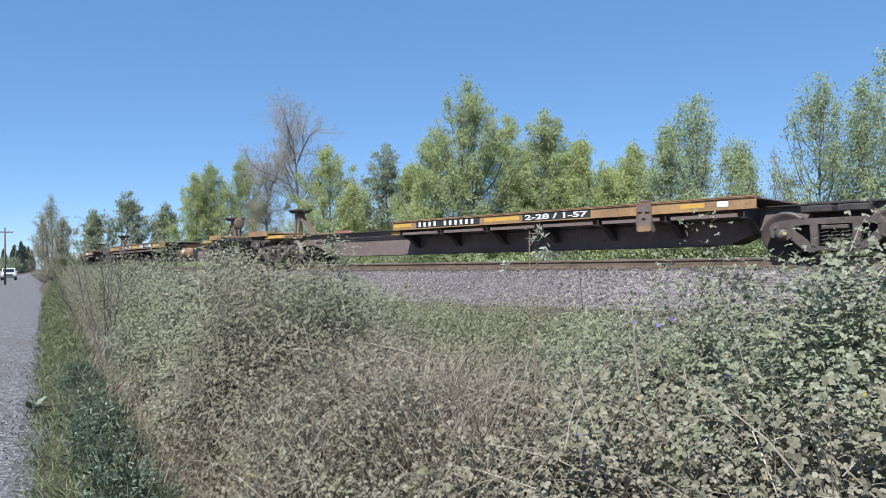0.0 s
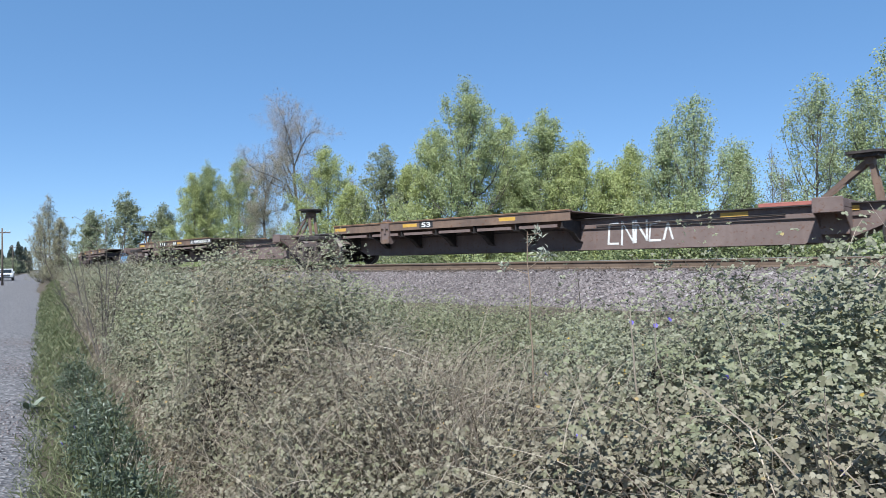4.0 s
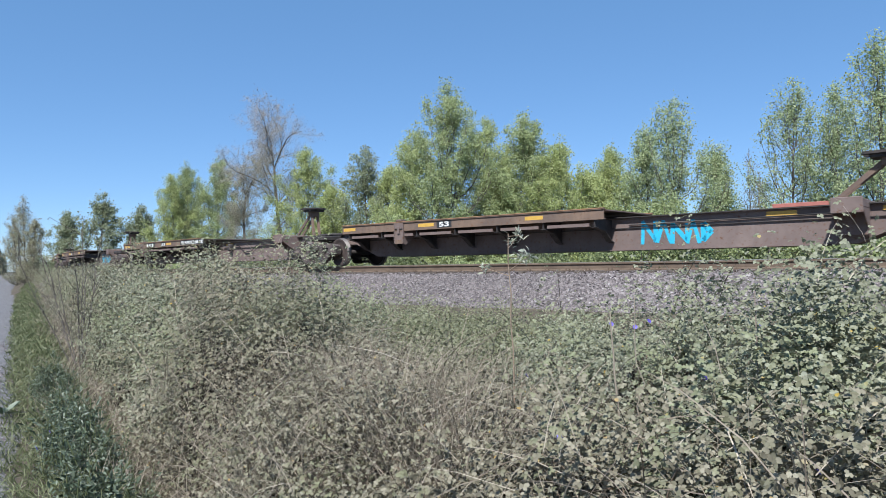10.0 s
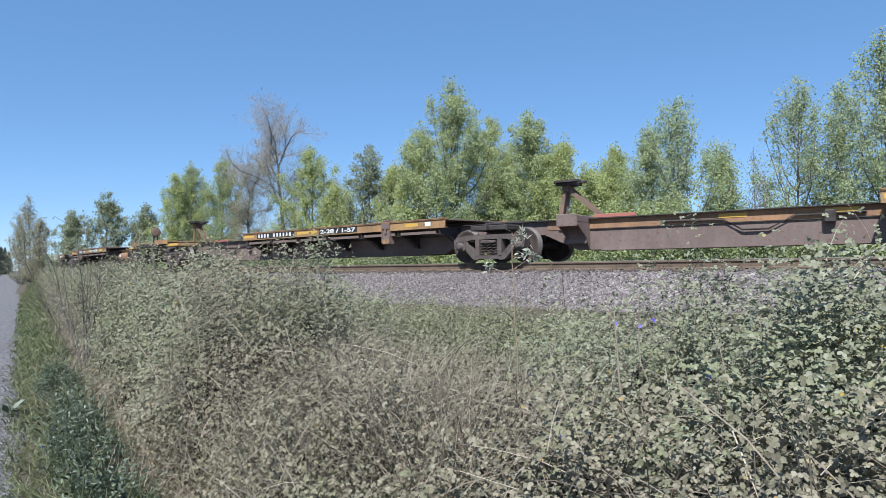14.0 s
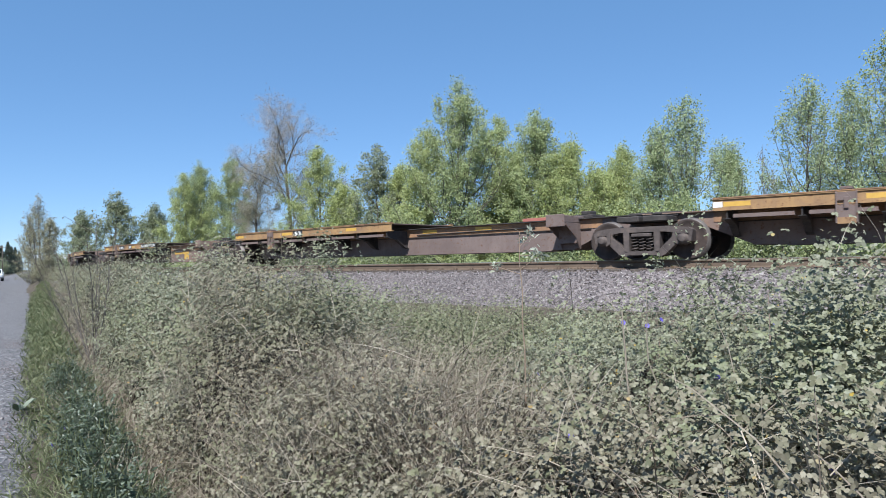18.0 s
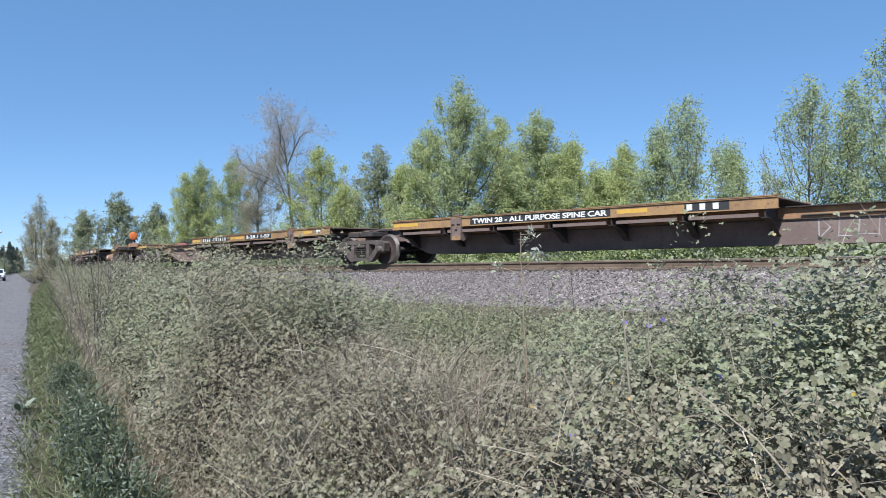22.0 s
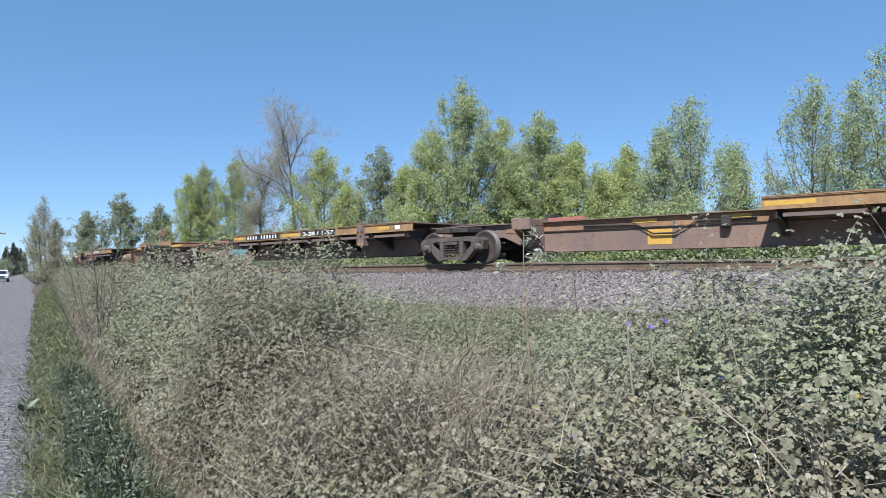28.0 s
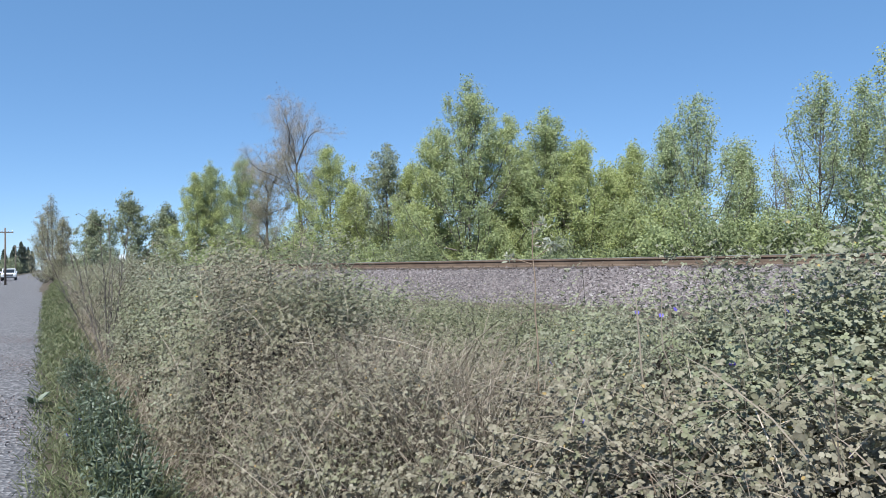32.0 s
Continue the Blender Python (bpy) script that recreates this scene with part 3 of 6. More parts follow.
def gusset_bm():
    """Upright webs that carry a side support down to the belly of the spine."""
    bm = bmesh.new()
    for x in (-0.26, 0.245):
        prism(bm, [(-1.06, 0.90), (-1.06, 0.84), (-0.62, 0.55), (-0.47, 0.29), (-0.42, 0.29), (-0.42, 0.90)], x, x + 0.015, "x")
    box(bm, -0.245, 0.245, -0.60, -0.58, 0.42, 0.86)
    return bm


def tank_bm():
    return lathe(bmesh.new(), [(-0.62, 0.06), (-0.60, 0.15), (-0.54, 0.205), (-0.5, 0.21), (0.5, 0.21), (0.54, 0.205), (0.60, 0.15), (0.62, 0.06)], "x", 20)


def coupler_bm():
    bm = bmesh.new()
    box(bm, -0.9, 0.15, -0.1, 0.1, 0.70, 0.92, bevel=0.02)
    prism(bm, [(0.1, -0.14), (0.3, -0.2), (0.42, -0.16), (0.45, -0.04), (0.34, 0.0), (0.36, 0.12), (0.46, 0.2), (0.3, 0.24), (0.1, 0.16)], 0.64, 0.96, "z")
    return bm


BRAKE_WHEEL = [M_BROWNED, "grimy brown hand brake wheel"]


def end_works(root, x, s, main, with_wheel, rnd):
    """The coupler end of a car; x: the truck's middle, s: +1 if the end faces forward."""
    part("end_sill", boxes(*[tuple(sorted((x + s * 1.10, x + s * 1.32))) + (-1.3, 1.3, 0.93, 1.10)], bevel=0.012), M_DARK, root)
    a, b = sorted((x + s * 0.05, x + s * 1.3))
    part("end_platform", boxes((a, b, -1.3, 1.3, 1.10, 1.14), (a, b, -1.31, -1.285, 1.02, 1.2), (a, b, 1.285, 1.31, 1.02, 1.2)), main, root, "raised end platform with painted edge")
    a, b = sorted((x - s * 0.9, x + s * 0.3))
    part("body_bolster", boxes((a, b, -1.25, 1.25, 0.90, 1.03), bevel=0.015), main, root)
    r = part("reflector", boxes((a + 0.15, b - 0.1, -1.262, -1.252, 0.925, 1.01)), M_REFLECT, root, "yellow reflective strip")
    # open grating below the platform
    bm = bmesh.new()
    for i in range(9):
        q = x + s * (0.35 + 0.1 * i)
        box(bm, q - 0.009, q + 0.009, -1.28, -1.25, 0.95, 1.09)
    part("grating", bm, M_DARK, root)
    c = part("coupler", shared("coupler", coupler_bm, M_TRUCK), None, root, "cast knuckle coupler")
    c.location, c.rotation_euler = (x + s * 1.55, 0, 0), (0, 0, 0 if s > 0 else math.pi)
    # ladder irons at the corner
    bm = bmesh.new()
    q = x + s * 1.2
    for z in (0.42, 0.66, 0.88):
        tube(bm, [(q - 0.22, -1.33, z), (q + 0.22, -1.33, z)], 0.012, 5)
    for e in (-0.22, 0.22):
        tube(bm, [(q + e, -1.33, 0.38), (q + e, -1.33, 1.0)], 0.012, 5)
    part("ladder", bm, M_DARK, root)
    bm = bmesh.new()
    tube(bm, [(q - 0.35 * s, -1.28, 1.15), (q - 0.35 * s, -1.28, 1.55), (q + 0.1 * s, -1.28, 1.62), (q + 0.1 * s, -1.28, 1.15)], 0.009, 5)
    part("handrail", bm, M_YELLOW if rnd.random() < 0.5 else M_DARK, root)
    bm = bmesh.new()
    tube(bm, [(x + s * 1.4, -0.3, 0.7), (x + s * 1.7, -0.25, 0.35), (x + s * 1.95, -0.15, 0.5)], 0.028, 6)
    part("air_hose", bm, M_HOSE, root)
    if with_wheel:
        st = part("brake_stand", boxes((x + s * 1.14 - 0.04, x + s * 1.14 + 0.04, -0.66, -0.58, 1.1, 1.9), (x + s * 1.14 - 0.03, x + s * 1.14 + 0.03, -0.5, -0.44, 1.1, 1.75), bevel=0.01), M_DARK, root)
        bm = bmesh.new()
        lathe(bm, [(-0.012, 0.05), (-0.02, 0.19), (0.0, 0.215), (0.02, 0.19), (0.012, 0.05)], "x", 18, (x + s * 1.22, -0.55, 1.66))
        part("brake_wheel", bm, BRAKE_WHEEL[0], st, BRAKE_WHEEL[1])
        part("gear_housing", boxes(tuple(sorted((x + s * 1.06, x + s * 1.17))) + (-0.68, -0.42, 1.5, 1.82), bevel=0.03), M_DARK, st)


DECK57, DECK53, DECK53_END = 10.1, 8.45, 9.15
SIDES = {"yellow": (M_YELLOW, M_GREY), "brown": (M_BROWNED, M_GREY), "mixed": (M_YELLOW, M_BROWNED), "tan": (M_YELLOW, M_TANGRIME), "rusty": (M_YELLOW, M_RUSTY), "worn": (M_BROWNED, M_TAN)}


def make_unit(L, deck_at, deck_len, ends, look_name, words, seed, hitch=False, tank=False, graffiti=None, panel=False):
    """One spine of a car. ends: (rear, front), each 'A' shared truck or 'E' coupler end."""
    rnd = random.Random(seed)
    side, spine = SIDES[look_name]
    root = new("spine_car_unit")
    a, b = -L / 2, L / 2
    la, lb = (0.45 if e == "A" else 1.15 for e in ends)
    if ends[0] == "A":
        la = 0.2
    if ends[1] == "A":
        lb = 0.2
    part("spine", shared(("spine", round(L, 2), la, lb, spine.name), lambda: sill_bm(a, b, la, lb), spine), None, root)
    flange = spine if look_name in ("tan", "rusty") else M_DARK
    part("top_flange", shared(("top_flange", round(L, 2), la, lb, flange.name), lambda: boxes((a - la, b + lb, -0.52, 0.52, 0.986, 1.006)), flange), None, root)
    part("stiffener", shared(("stiffener", round(L, 2)), lambda: boxes((a + 1.6, b - 1.6, -0.455, -0.42, 0.745, 0.76)), M_DARK), None, root)
    if rnd.random() < (1.0 if look_name == "tan" else 0.6) and look_name in ("yellow", "tan"):
        part("upper_web", shared(("upper_web", round(L, 2)), lambda: boxes((a + 1.3, b - 1.3, -0.432, -0.4205, 0.765, 0.98)), M_TAN), None, root, "tan painted upper band of the spine")
    part("bottom_flange", shared(("bottom_flange", round(L, 2), spine.name), lambda: boxes((a + 2.7, b - 2.7, -0.47, 0.47, 0.25, 0.269)), spine), None, root)
    # deck
    d0 = a + 1.53 if deck_at == "rear" else b - 1.27 - deck_len
    d1 = d0 + deck_len
    for y in (-1.28, 1.28):
        e = part("side_channel", shared(("side_channel", round(deck_len, 2), side.name), lambda: deck_beam_bm(deck_len), side), None, root)
        e.location = (d0 if y < 0 else d1, y, 0)
        if y > 0:
            e.rotation_euler = (0, 0, math.pi)
        k = part("deck_edge", shared(("deck_edge", round(deck_len, 2)), lambda: boxes((0, deck_len, -0.038, 0.05, 1.172, 1.192)), M_TAN), None, e, "pale worn edge of the deck boards")
    part("deck_plate", shared(("deck_plate", round(deck_len, 2)), lambda: boxes((0.02, deck_len - 0.02, -1.17, 1.17, 1.135, 1.16)), M_GREY), None, root).location = (d0, 0, 0)
    n = 7
    for i in range(n):
        c = part("cross_bearer", shared("cross_bearer", bearer_bm, M_DARK), None, root)
        c.location = (d0 + 0.25 + (deck_len - 0.5) * i / (n - 1), 0, 0)
        if i < n - 1:
            w = (deck_len - 0.5) / (n - 1)
            s = part("stringer", shared(("stringer", round(w, 2)), lambda: boxes((0.12, w - 0.12, -1.262, -1.25, 0.80, 0.862), (0.12, w - 0.12, -1.262, -1.19, 0.79, 0.80)), M_GREY), None, root)
            s.location = (d0 + 0.25 + w * i, 0, 0)
    px = d0 + 2.3 if deck_at == "rear" else d1 - 2.3
    p = part("container_pedestal", shared(("container_pedestal", look_name == "rusty"), pedestal_bm, M_RUSTY if look_name == "rusty" else M_GREY), None, root)
    p.location = (px, 0, 0)
    part("pedestal_pad", shared(("pedestal_pad", side.name), lambda: boxes((-0.145, 0.145, -1.312, -1.302, 0.585, 0.70)), side), None, p, "paint-worn pad of the bracket")
    # bare end of the spine: pipes, reflectors, plates
    s0, s1 = (d1, b) if deck_at == "rear" else (a, d0)
    inner = s0 if deck_at == "rear" else s1
    out = 1 if deck_at == "rear" else -1
    pts = [(inner + out * 0.3, -0.47, 0.84), (inner + out * 1.5, -0.47, 0.85), (inner + out * 2.0, -0.48, 0.60), (inner + out * 2.5, -0.48, 0.60),
           (inner + out * 2.9, -0.47, 0.83), (inner + out * 4.2, -0.47, 0.85)]
    if rnd.random() < 0.6 and not tank and not graffiti and not panel:
        part("brake_pipe", tube(bmesh.new(), pts, 0.022, 6), M_DARK, root)
        part("pipe_valve", boxes((inner + out * 0.9 - 0.1, inner + out * 0.9 + 0.1, -0.6, -0.43, 0.66, 0.92), bevel=0.03), M_DARK, root)
    else:
        part("brake_pipe", tube(bmesh.new(), [(inner + out * 0.2, -0.455, 0.82), (inner + out * 4.4, -0.455, 0.85)], 0.016, 6), M_DARK, root)
    for k in range(0 if panel else 2 if seed % 2 else 1):
        q = inner + out * ((3.4 if graffiti else 0.7) + 2.0 * k)
        part("reflector", boxes((q - 0.28, q + 0.28, -0.44, -0.433, 0.86, 0.95)), M_REFLECT, root, "yellow reflective strip")
    if tank:
        t = part("air_reservoir", shared("air_reservoir", tank_bm, M_TAN), None, root, "tan cylindrical air tank")
        t.location = (inner + out * 1.2, -0.62, 0.62)
        for k in (-0.75, 0.62):
            part("tank_bracket", boxes((inner + out * 1.2 + k, inner + out * 1.2 + k + 0.13, -0.62, -0.42, 0.42, 0.82)), M_DARK, root)
        part("placard", boxes((inner + out * 1.2 - 0.15, inner + out * 1.2 + 0.15, -0.84, -0.833, 0.62, 0.74)), M_WHITE, root)
    if ends[0] == "E" and look_name == "rusty":
        pl = part("placard", boxes((a + 2.2, a + 2.6, -0.447, -0.434, 0.64, 0.88)), M_LIME, root, "lime green warning placard")
        for k in range(3):
            part("text_bar", boxes((a + 2.25, a + 2.55 - 0.05 * k, -0.45, -0.448, 0.81 - 0.06 * k, 0.835 - 0.06 * k)), M_RUSTY, pl)
        for k in range(4):
            q = a + 3.0 + 0.45 * k
            part("brake_valve", boxes((q, q + 0.22, -0.58, -0.43, 0.42 + 0.07 * (k % 2), 0.66), bevel=0.03), M_RUSTY, root)
        part("brake_rod", tube(bmesh.new(), [(a + 2.2, -0.56, 0.50), (a + 5.5, -0.56, 0.55)], 0.018, 6), M_DARK, root)
        part("air_reservoir", shared("air_reservoir", tank_bm, M_TAN), None, root, "tan cylindrical air tank").location = (a + 5.2, -0.62, 0.62)
    # wide support where the trailer's nose rests
    q = (b - 2.15) if deck_at == "rear" else (a + 2.15)
    at_coupler = ends[1 if deck_at == "rear" else 0] == "E"
    if not at_coupler:
        part("side_support", shared(("side_support", spine.name), lambda: boxes((-0.26, 0.26, -1.1, 1.1, 0.90, 1.06), (-0.26, 0.26, -1.12, -1.08, 0.80, 1.09), bevel=0.012), spine), None, root).location = (q, 0, 0)
        part("support_gusset", shared(("support_gusset", spine.name), gusset_bm, spine), None, root).location = (q, 0, 0)
        if look_name == "tan":
            part("paint_patch", boxes((q - out * 3.2 - 0.28, q - out * 3.2 + 0.28, -0.4235, -0.4205, 0.36, 0.70)), M_REFLECT, root, "faded yellow paint patch")
    if seed % 5:
        part("warning_plate", boxes((q - out * 0.9 - 0.5, q - out * 0.9 + 0.5, -0.5, -0.46, 1.006, 1.085), bevel=0.006), M_REDDISH, root, "faded red warning board")
    if hitch:
        h = part("trailer_hitch", shared(("trailer_hitch", out), lambda: hitch_bm(-out), M_BROWNED), None, root)
        h.location, h.scale = (q + out * (0.5 if "E" not in ends else 1.6 if out > 0 else 2.1), 0, -0.08), (0.85, 0.85, 1.12)
        part("hitch_head", shared("hitch_head", hitch_head_bm, M_DARK), None, h, "black fifth-wheel plate").rotation_euler = (0, 0, 0 if out > 0 else math.pi)
        if 10 <= seed < 20 and ends[1] == "A":
            # a second hitch for the hind trailer, at the deck's end
            x, z, k = (d0 + 0.35, 0.20, -1) if deck_at == "rear" else (d1 + 0.65, 0.0, 1)
            h = part("trailer_hitch", shared(("trailer_hitch", k), lambda: hitch_bm(-k), M_RUSTY), None, root, "rust-red trailer hitch")
            h.location, h.scale = (x, 0, 0.10 + z), (0.85, 0.85, 0.9)
            part("hitch_head", shared("hitch_head", hitch_head_bm, M_DARK), None, h, "black fifth-wheel plate").rotation_euler = (0, 0, 0 if k > 0 else math.pi)
    else:
        part("folded_hitch", boxes((q - 0.5, q + 0.5, -0.3, 0.3, 1.006, 1.10), (q + 0.1, q + 0.35, -0.16, 0.16, 1.1, 1.2), bevel=0.02), M_DARK, root)
    for k, e, x in ((0, ends[0], a), (1, ends[1], b)):
        s = 1 if k else -1
        if e == "E":
            end_works(root, x, s, M_TAN if look_name in ("tan", "rusty", "worn") else side, k == 1, rnd)
        else:
            # bearing plates over the shared truck
            o = part("bearing_casting", shared(("bearing_casting", s), lambda: boxes(tuple(sorted((s * -0.55, s * -0.03))) + (-1.12, 1.12, 0.80, 0.93), tuple(sorted((s * -0.6, s * -0.05))) + (-0.5, 0.5, 0.93, 1.04), bevel=0.02), M_DARK), None, root)
            o.location = (x, 0, 0)
    # writing on the side channel
    y = -1.2885
    x = d0
    for kind, off, w in words:
        if kind == "yellow":
            part("reflector", boxes((x + off, x + off + w, y + 0.001, y + 0.006, 1.01, 1.10)), M_REFLECT, root, "yellow reflective strip")
        elif kind == "white":
            part("white_square", boxes((x + off, x + off + w, y + 0.001, y + 0.006, 1.0, 1.11)), M_WHITE, root)
        else:
            part("black_panel", boxes((x + off, x + off + w, y + 0.001, y + 0.006, 0.962, 1.142)), M_BLACK, root)
            if kind == "code":
                code_bars(root, x + off + 0.1, y - 0.004, 0.99, 0.125, w - 0.2, 11, M_WHITE)
            elif kind == "mark":
                code_bars(root, x + off + 0.05, y - 0.004, 0.99, 0.125, w - 0.1, 3, M_WHITE)
            else:
                letters("lettering", kind, 0.125, M_WHITE, root, x + off + 0.08, y - 0.004, 0.993, w - 0.16)
    if graffiti == "bubble":
        # tall sprayed capitals with a pale outline over the whole web
        q = inner + 0.22
        letters("graffiti_outline", "FANBU", 0.56, M_PALEBLUE, root, q - 0.05, -0.4225, 0.33, 2.42, 1.0, "white sprayed outline of the letters", 0.10)
        letters("graffiti_letters", "FANBU", 0.54, M_BLUE, root, q, -0.4285, 0.345, 2.32, 1.0, "blue sprayed capitals", 0.035)
    elif graffiti:
        paint, thick, wide = graffiti
        q = inner + 0.5 if out > 0 else inner - 0.5 - wide
        n = int(wide / 0.3)
        for i in range(n):
            cx, kind_of = q + i * wide / n, rnd.randrange(4)
            w, z0, z1 = wide / n * rnd.uniform(0.55, 0.95), rnd.uniform(0.36, 0.46), rnd.uniform(0.76, 0.88)
            lines = (((0, z0), (w / 2, z1), (w, z0)), ((0, z0), (0.02, z1), (w, z0 + 0.04), (w, z1)), ((w, z1), (0.03, z1 - 0.03), (0, z0), (w, z0)), ((0, z1), (0, z0), (w * 0.8, (z0 + z1) / 2), (0, z1)))[kind_of]
            bm = bmesh.new()
            for (x0, a0), (x1, a1) in zip(lines, lines[1:]):
                d = Vector((x1 - x0, 0, a1 - a0))
                sd = Vector((d.z, 0, -d.x)).normalized() * thick * rnd.uniform(0.7, 1.3)
                p0, p1 = Vector((cx + x0, 0, a0)) - d * 0.05, Vector((cx + x1, 0, a1)) + d * 0.05
                ring = [p0 - sd, p1 - sd, p1 + sd, p0 + sd]
                va, vb = ([bm.verts.new(v + Vector((0, y, 0))) for v in ring] for y in (-0.421, -0.4235 - 0.0004 * i))
                bm.faces.new(vb)
                for k in range(4):
                    bm.faces.new((va[k], va[(k + 1) % 4], vb[(k + 1) % 4], vb[k]))
            bmesh.ops.recalc_face_normals(bm, faces=bm.faces[:])
            part("graffiti_letter", bm, paint, root, "sprayed graffiti stroke")
    if panel:
        # a framed panel whose mark is drawn as plain blocks
        x0 = inner + 0.3
        pl = part("mark_panel", boxes((x0, x0 + 1.2, -0.4235, -0.4205, 0.60, 0.94)), M_REFLECT, root, "ochre painted panel frame")
        part("panel_field", boxes((x0 + 0.09, x0 + 1.08, -0.427, -0.424, 0.68, 0.89)), M_BLACK, pl)
        for k in range(3):
            part("mark_block", boxes((x0 + 0.14 + 0.31 * k, x0 + 0.37 + 0.31 * k, -0.4305, -0.4275, 0.71, 0.86)), M_WHITE, pl)
    return root


W57A = (("yellow", 0.05, 0.6), ("2-28 / 1-57", 2.55, 1.9), ("yellow", 4.5, 1.2), ("code", 5.75, 2.4), ("yellow", 8.3, 0.9))
W57M = (("yellow", 0.05, 0.9), ("TWIN 28 - ALL PURPOSE SPINE CAR", 2.75, 3.9), ("yellow", 6.8, 0.7), ("mark", 8.3, 0.9))
W57R = (("yellow", 0.05, 0.7), ("code", 0.95, 2.3), ("yellow", 3.4, 1.1), ("2-28 / 1-57", 4.6, 1.9), ("yellow", 8.6, 0.5), ("white", 9.35, 0.22))
W53 = (("white", 0.0, 0.18), ("yellow", 0.2, 0.5), ("yellow", 2.6, 0.5), ("53", 3.2, 0.55), ("ALL PURPOSE SPINE CAR", 5.1, 2.5), ("yellow", 8.0, 0.5))
W53B = (("yellow", 0.05, 0.5), ("yellow", 3.0, 0.55), ("53", 3.65, 0.5), ("yellow", 6.4, 0.5))
W53C = (("yellow", 0.2, 0.6), ("mark", 2.9, 0.9), ("53", 4.5, 0.5), ("yellow", 5.05, 0.5), ("ALL PURPOSE SPINE CAR", 6.5, 2.2))
W53R = (("yellow", 0.1, 0.5), ("code", 1.0, 2.1), ("yellow", 3.3, 0.5), ("53", 4.2, 0.5), ("yellow", 7.2, 0.5), ("white", 8.6, 0.2))
W53L = (("mark", 0.1, 0.9), ("yellow", 1.7, 0.4), ("53' ALL PURPOSE SPINE CAR", 2.4, 2.7), ("yellow", 5.6, 0.5))

# cars from head to tail: how far up the line each truck stands at the start, look, hitches up, deck of the middle units
CARS = (((-36.2, -18.7, 0.54, 18.25), "yellow", True, "rear"),
        ((22.92, 40.30, 59.56, 77.16), "yellow", True, "rear"),
        ((81.61, 98.47, 115.9, 133.4, 150.99, 167.63), "brown", True, "rear"),
        ((172.34, 189.65, 208.87, 226.42), "yellow", True, "rear"),
        ((230.62, 247.77, 264.55, 282.17, 299.82, 315.91), "brown", True, "rear"),
        ((320.63, 338.12, 357.80, 375.2), "yellow", True, "front"),
        ((379.7, 397.0, 415.66, 433.84), "worn", False, "rear"),
        ((437.86, 453.98, 471.56, 488.71, 506.11, 523.01), "mixed", False, "rear"),
        ((526.70, 544.43, 562.94, 580.39), "tan", False, "rear"),
        ((584.95, 600.91, 618.21, 635.98, 652.9, 669.0), "mixed", False, "rear"),
        ((673.4, 690.31, 709.39, 726.28), "tan", False, "front"),
        ((730.60, 747.54, 764.11, 780.73), "rusty", False, "front"))
UNITS, TRUCKS = [], []


def make_train():
    end_truck, mid_truck = make_truck(1.73), make_truck(1.80)
    used = {id(end_truck): False, id(mid_truck): False}

    def truck_at(s, shared_one):
        src = mid_truck if shared_one else end_truck
        if used[id(src)]:
            ob = copy_thing(src, Matrix())
        else:
            ob, used[id(src)] = src, True
        tagged(ob, "dark three-piece freight truck with coil springs and worn wheels" if shared_one else "dark freight truck with coil springs under a car's coupler end",
               "rail truck", "trucks of the train")
        TRUCKS.append((ob, s))

    for ci, (at, look_name, hitch, mid) in enumerate(CARS):
        n = len(at) - 1
        for i in range(n + 1):
            truck_at(at[i], 0 < i < n)
        for i in range(n):
            last, first = i == n - 1, i == 0
            deck_at = "front" if last else ("rear" if first or mid == "rear" or n == 5 else "front")
            if n == 3 and look_name != "rusty":
                words, dl = (W57R if last else W57A if first else W57M), DECK57
            elif n == 3:
                words, dl = (W53R if last else W53L), DECK53_END if deck_at == "front" else DECK53
            else:
                words, dl = (W53R if last else (W53, W53B, W53C, W53B)[i]), DECK53_END if last else DECK53
            tone = look_name
            if look_name == "mixed":
                tone = {7: ("tan", "yellow", "tan", "tan", "yellow"), 9: ("tan", "yellow", "yellow", "yellow", "mixed")}[ci][i]
            if look_name == "worn":
                tone = ("tan", "yellow", "tan")[i]
            if look_name == "tan" and ci == 8 and i == 1:
                tone = "yellow"
            if ci == 4 and i == 0:
                tone = "worn"
            if ci == 3 and i == 2:
                tone = "tan"
            graf = {(2, 1): (M_WHITE, 0.022, 1.7), (2, 3): "bubble", (4, 1): (M_CYAN, 0.045, 1.7), (4, 3): (M_CYAN, 0.045, 2.3), (8, 1): (M_PALEGREY, 0.007, 2.0),
                    (10, 2): (M_TEAL, 0.03, 1.5), (11, 1): (M_WHITE, 0.014, 1.3)}.get((ci, i))
            BRAKE_WHEEL[:] = (M_ORANGE, "bright orange hand brake wheel") if ci == 9 else (M_RUSTY, "rust-orange hand brake wheel") if ci in (4, 7) else (M_BROWNED, "grimy brown hand brake wheel")
            L = at[i + 1] - at[i]
            ob = make_unit(L, deck_at, dl, ("E" if last else "A", "E" if first else "A"), tone, words, ci * 10 + i, hitch,
                           tank=(n == 3 and first) or (n == 5 and i == 0), graffiti=graf, panel=(ci, i) == (7, 2))
            tone_words = {"yellow": "faded yellow deck", "brown": "grimy brown deck", "mixed": "yellow and brown deck", "tan": "yellow deck on a tan spine",
                          "rusty": "rust-orange deck and spine", "worn": "brown deck"}[tone]
            tagged(ob, "empty spine car, " + tone_words + (", hitch raised" if hitch else ", hitch folded"), "rail car", "units of the train")
            UNITS.append((ob, at[i], at[i + 1]))


make_train()

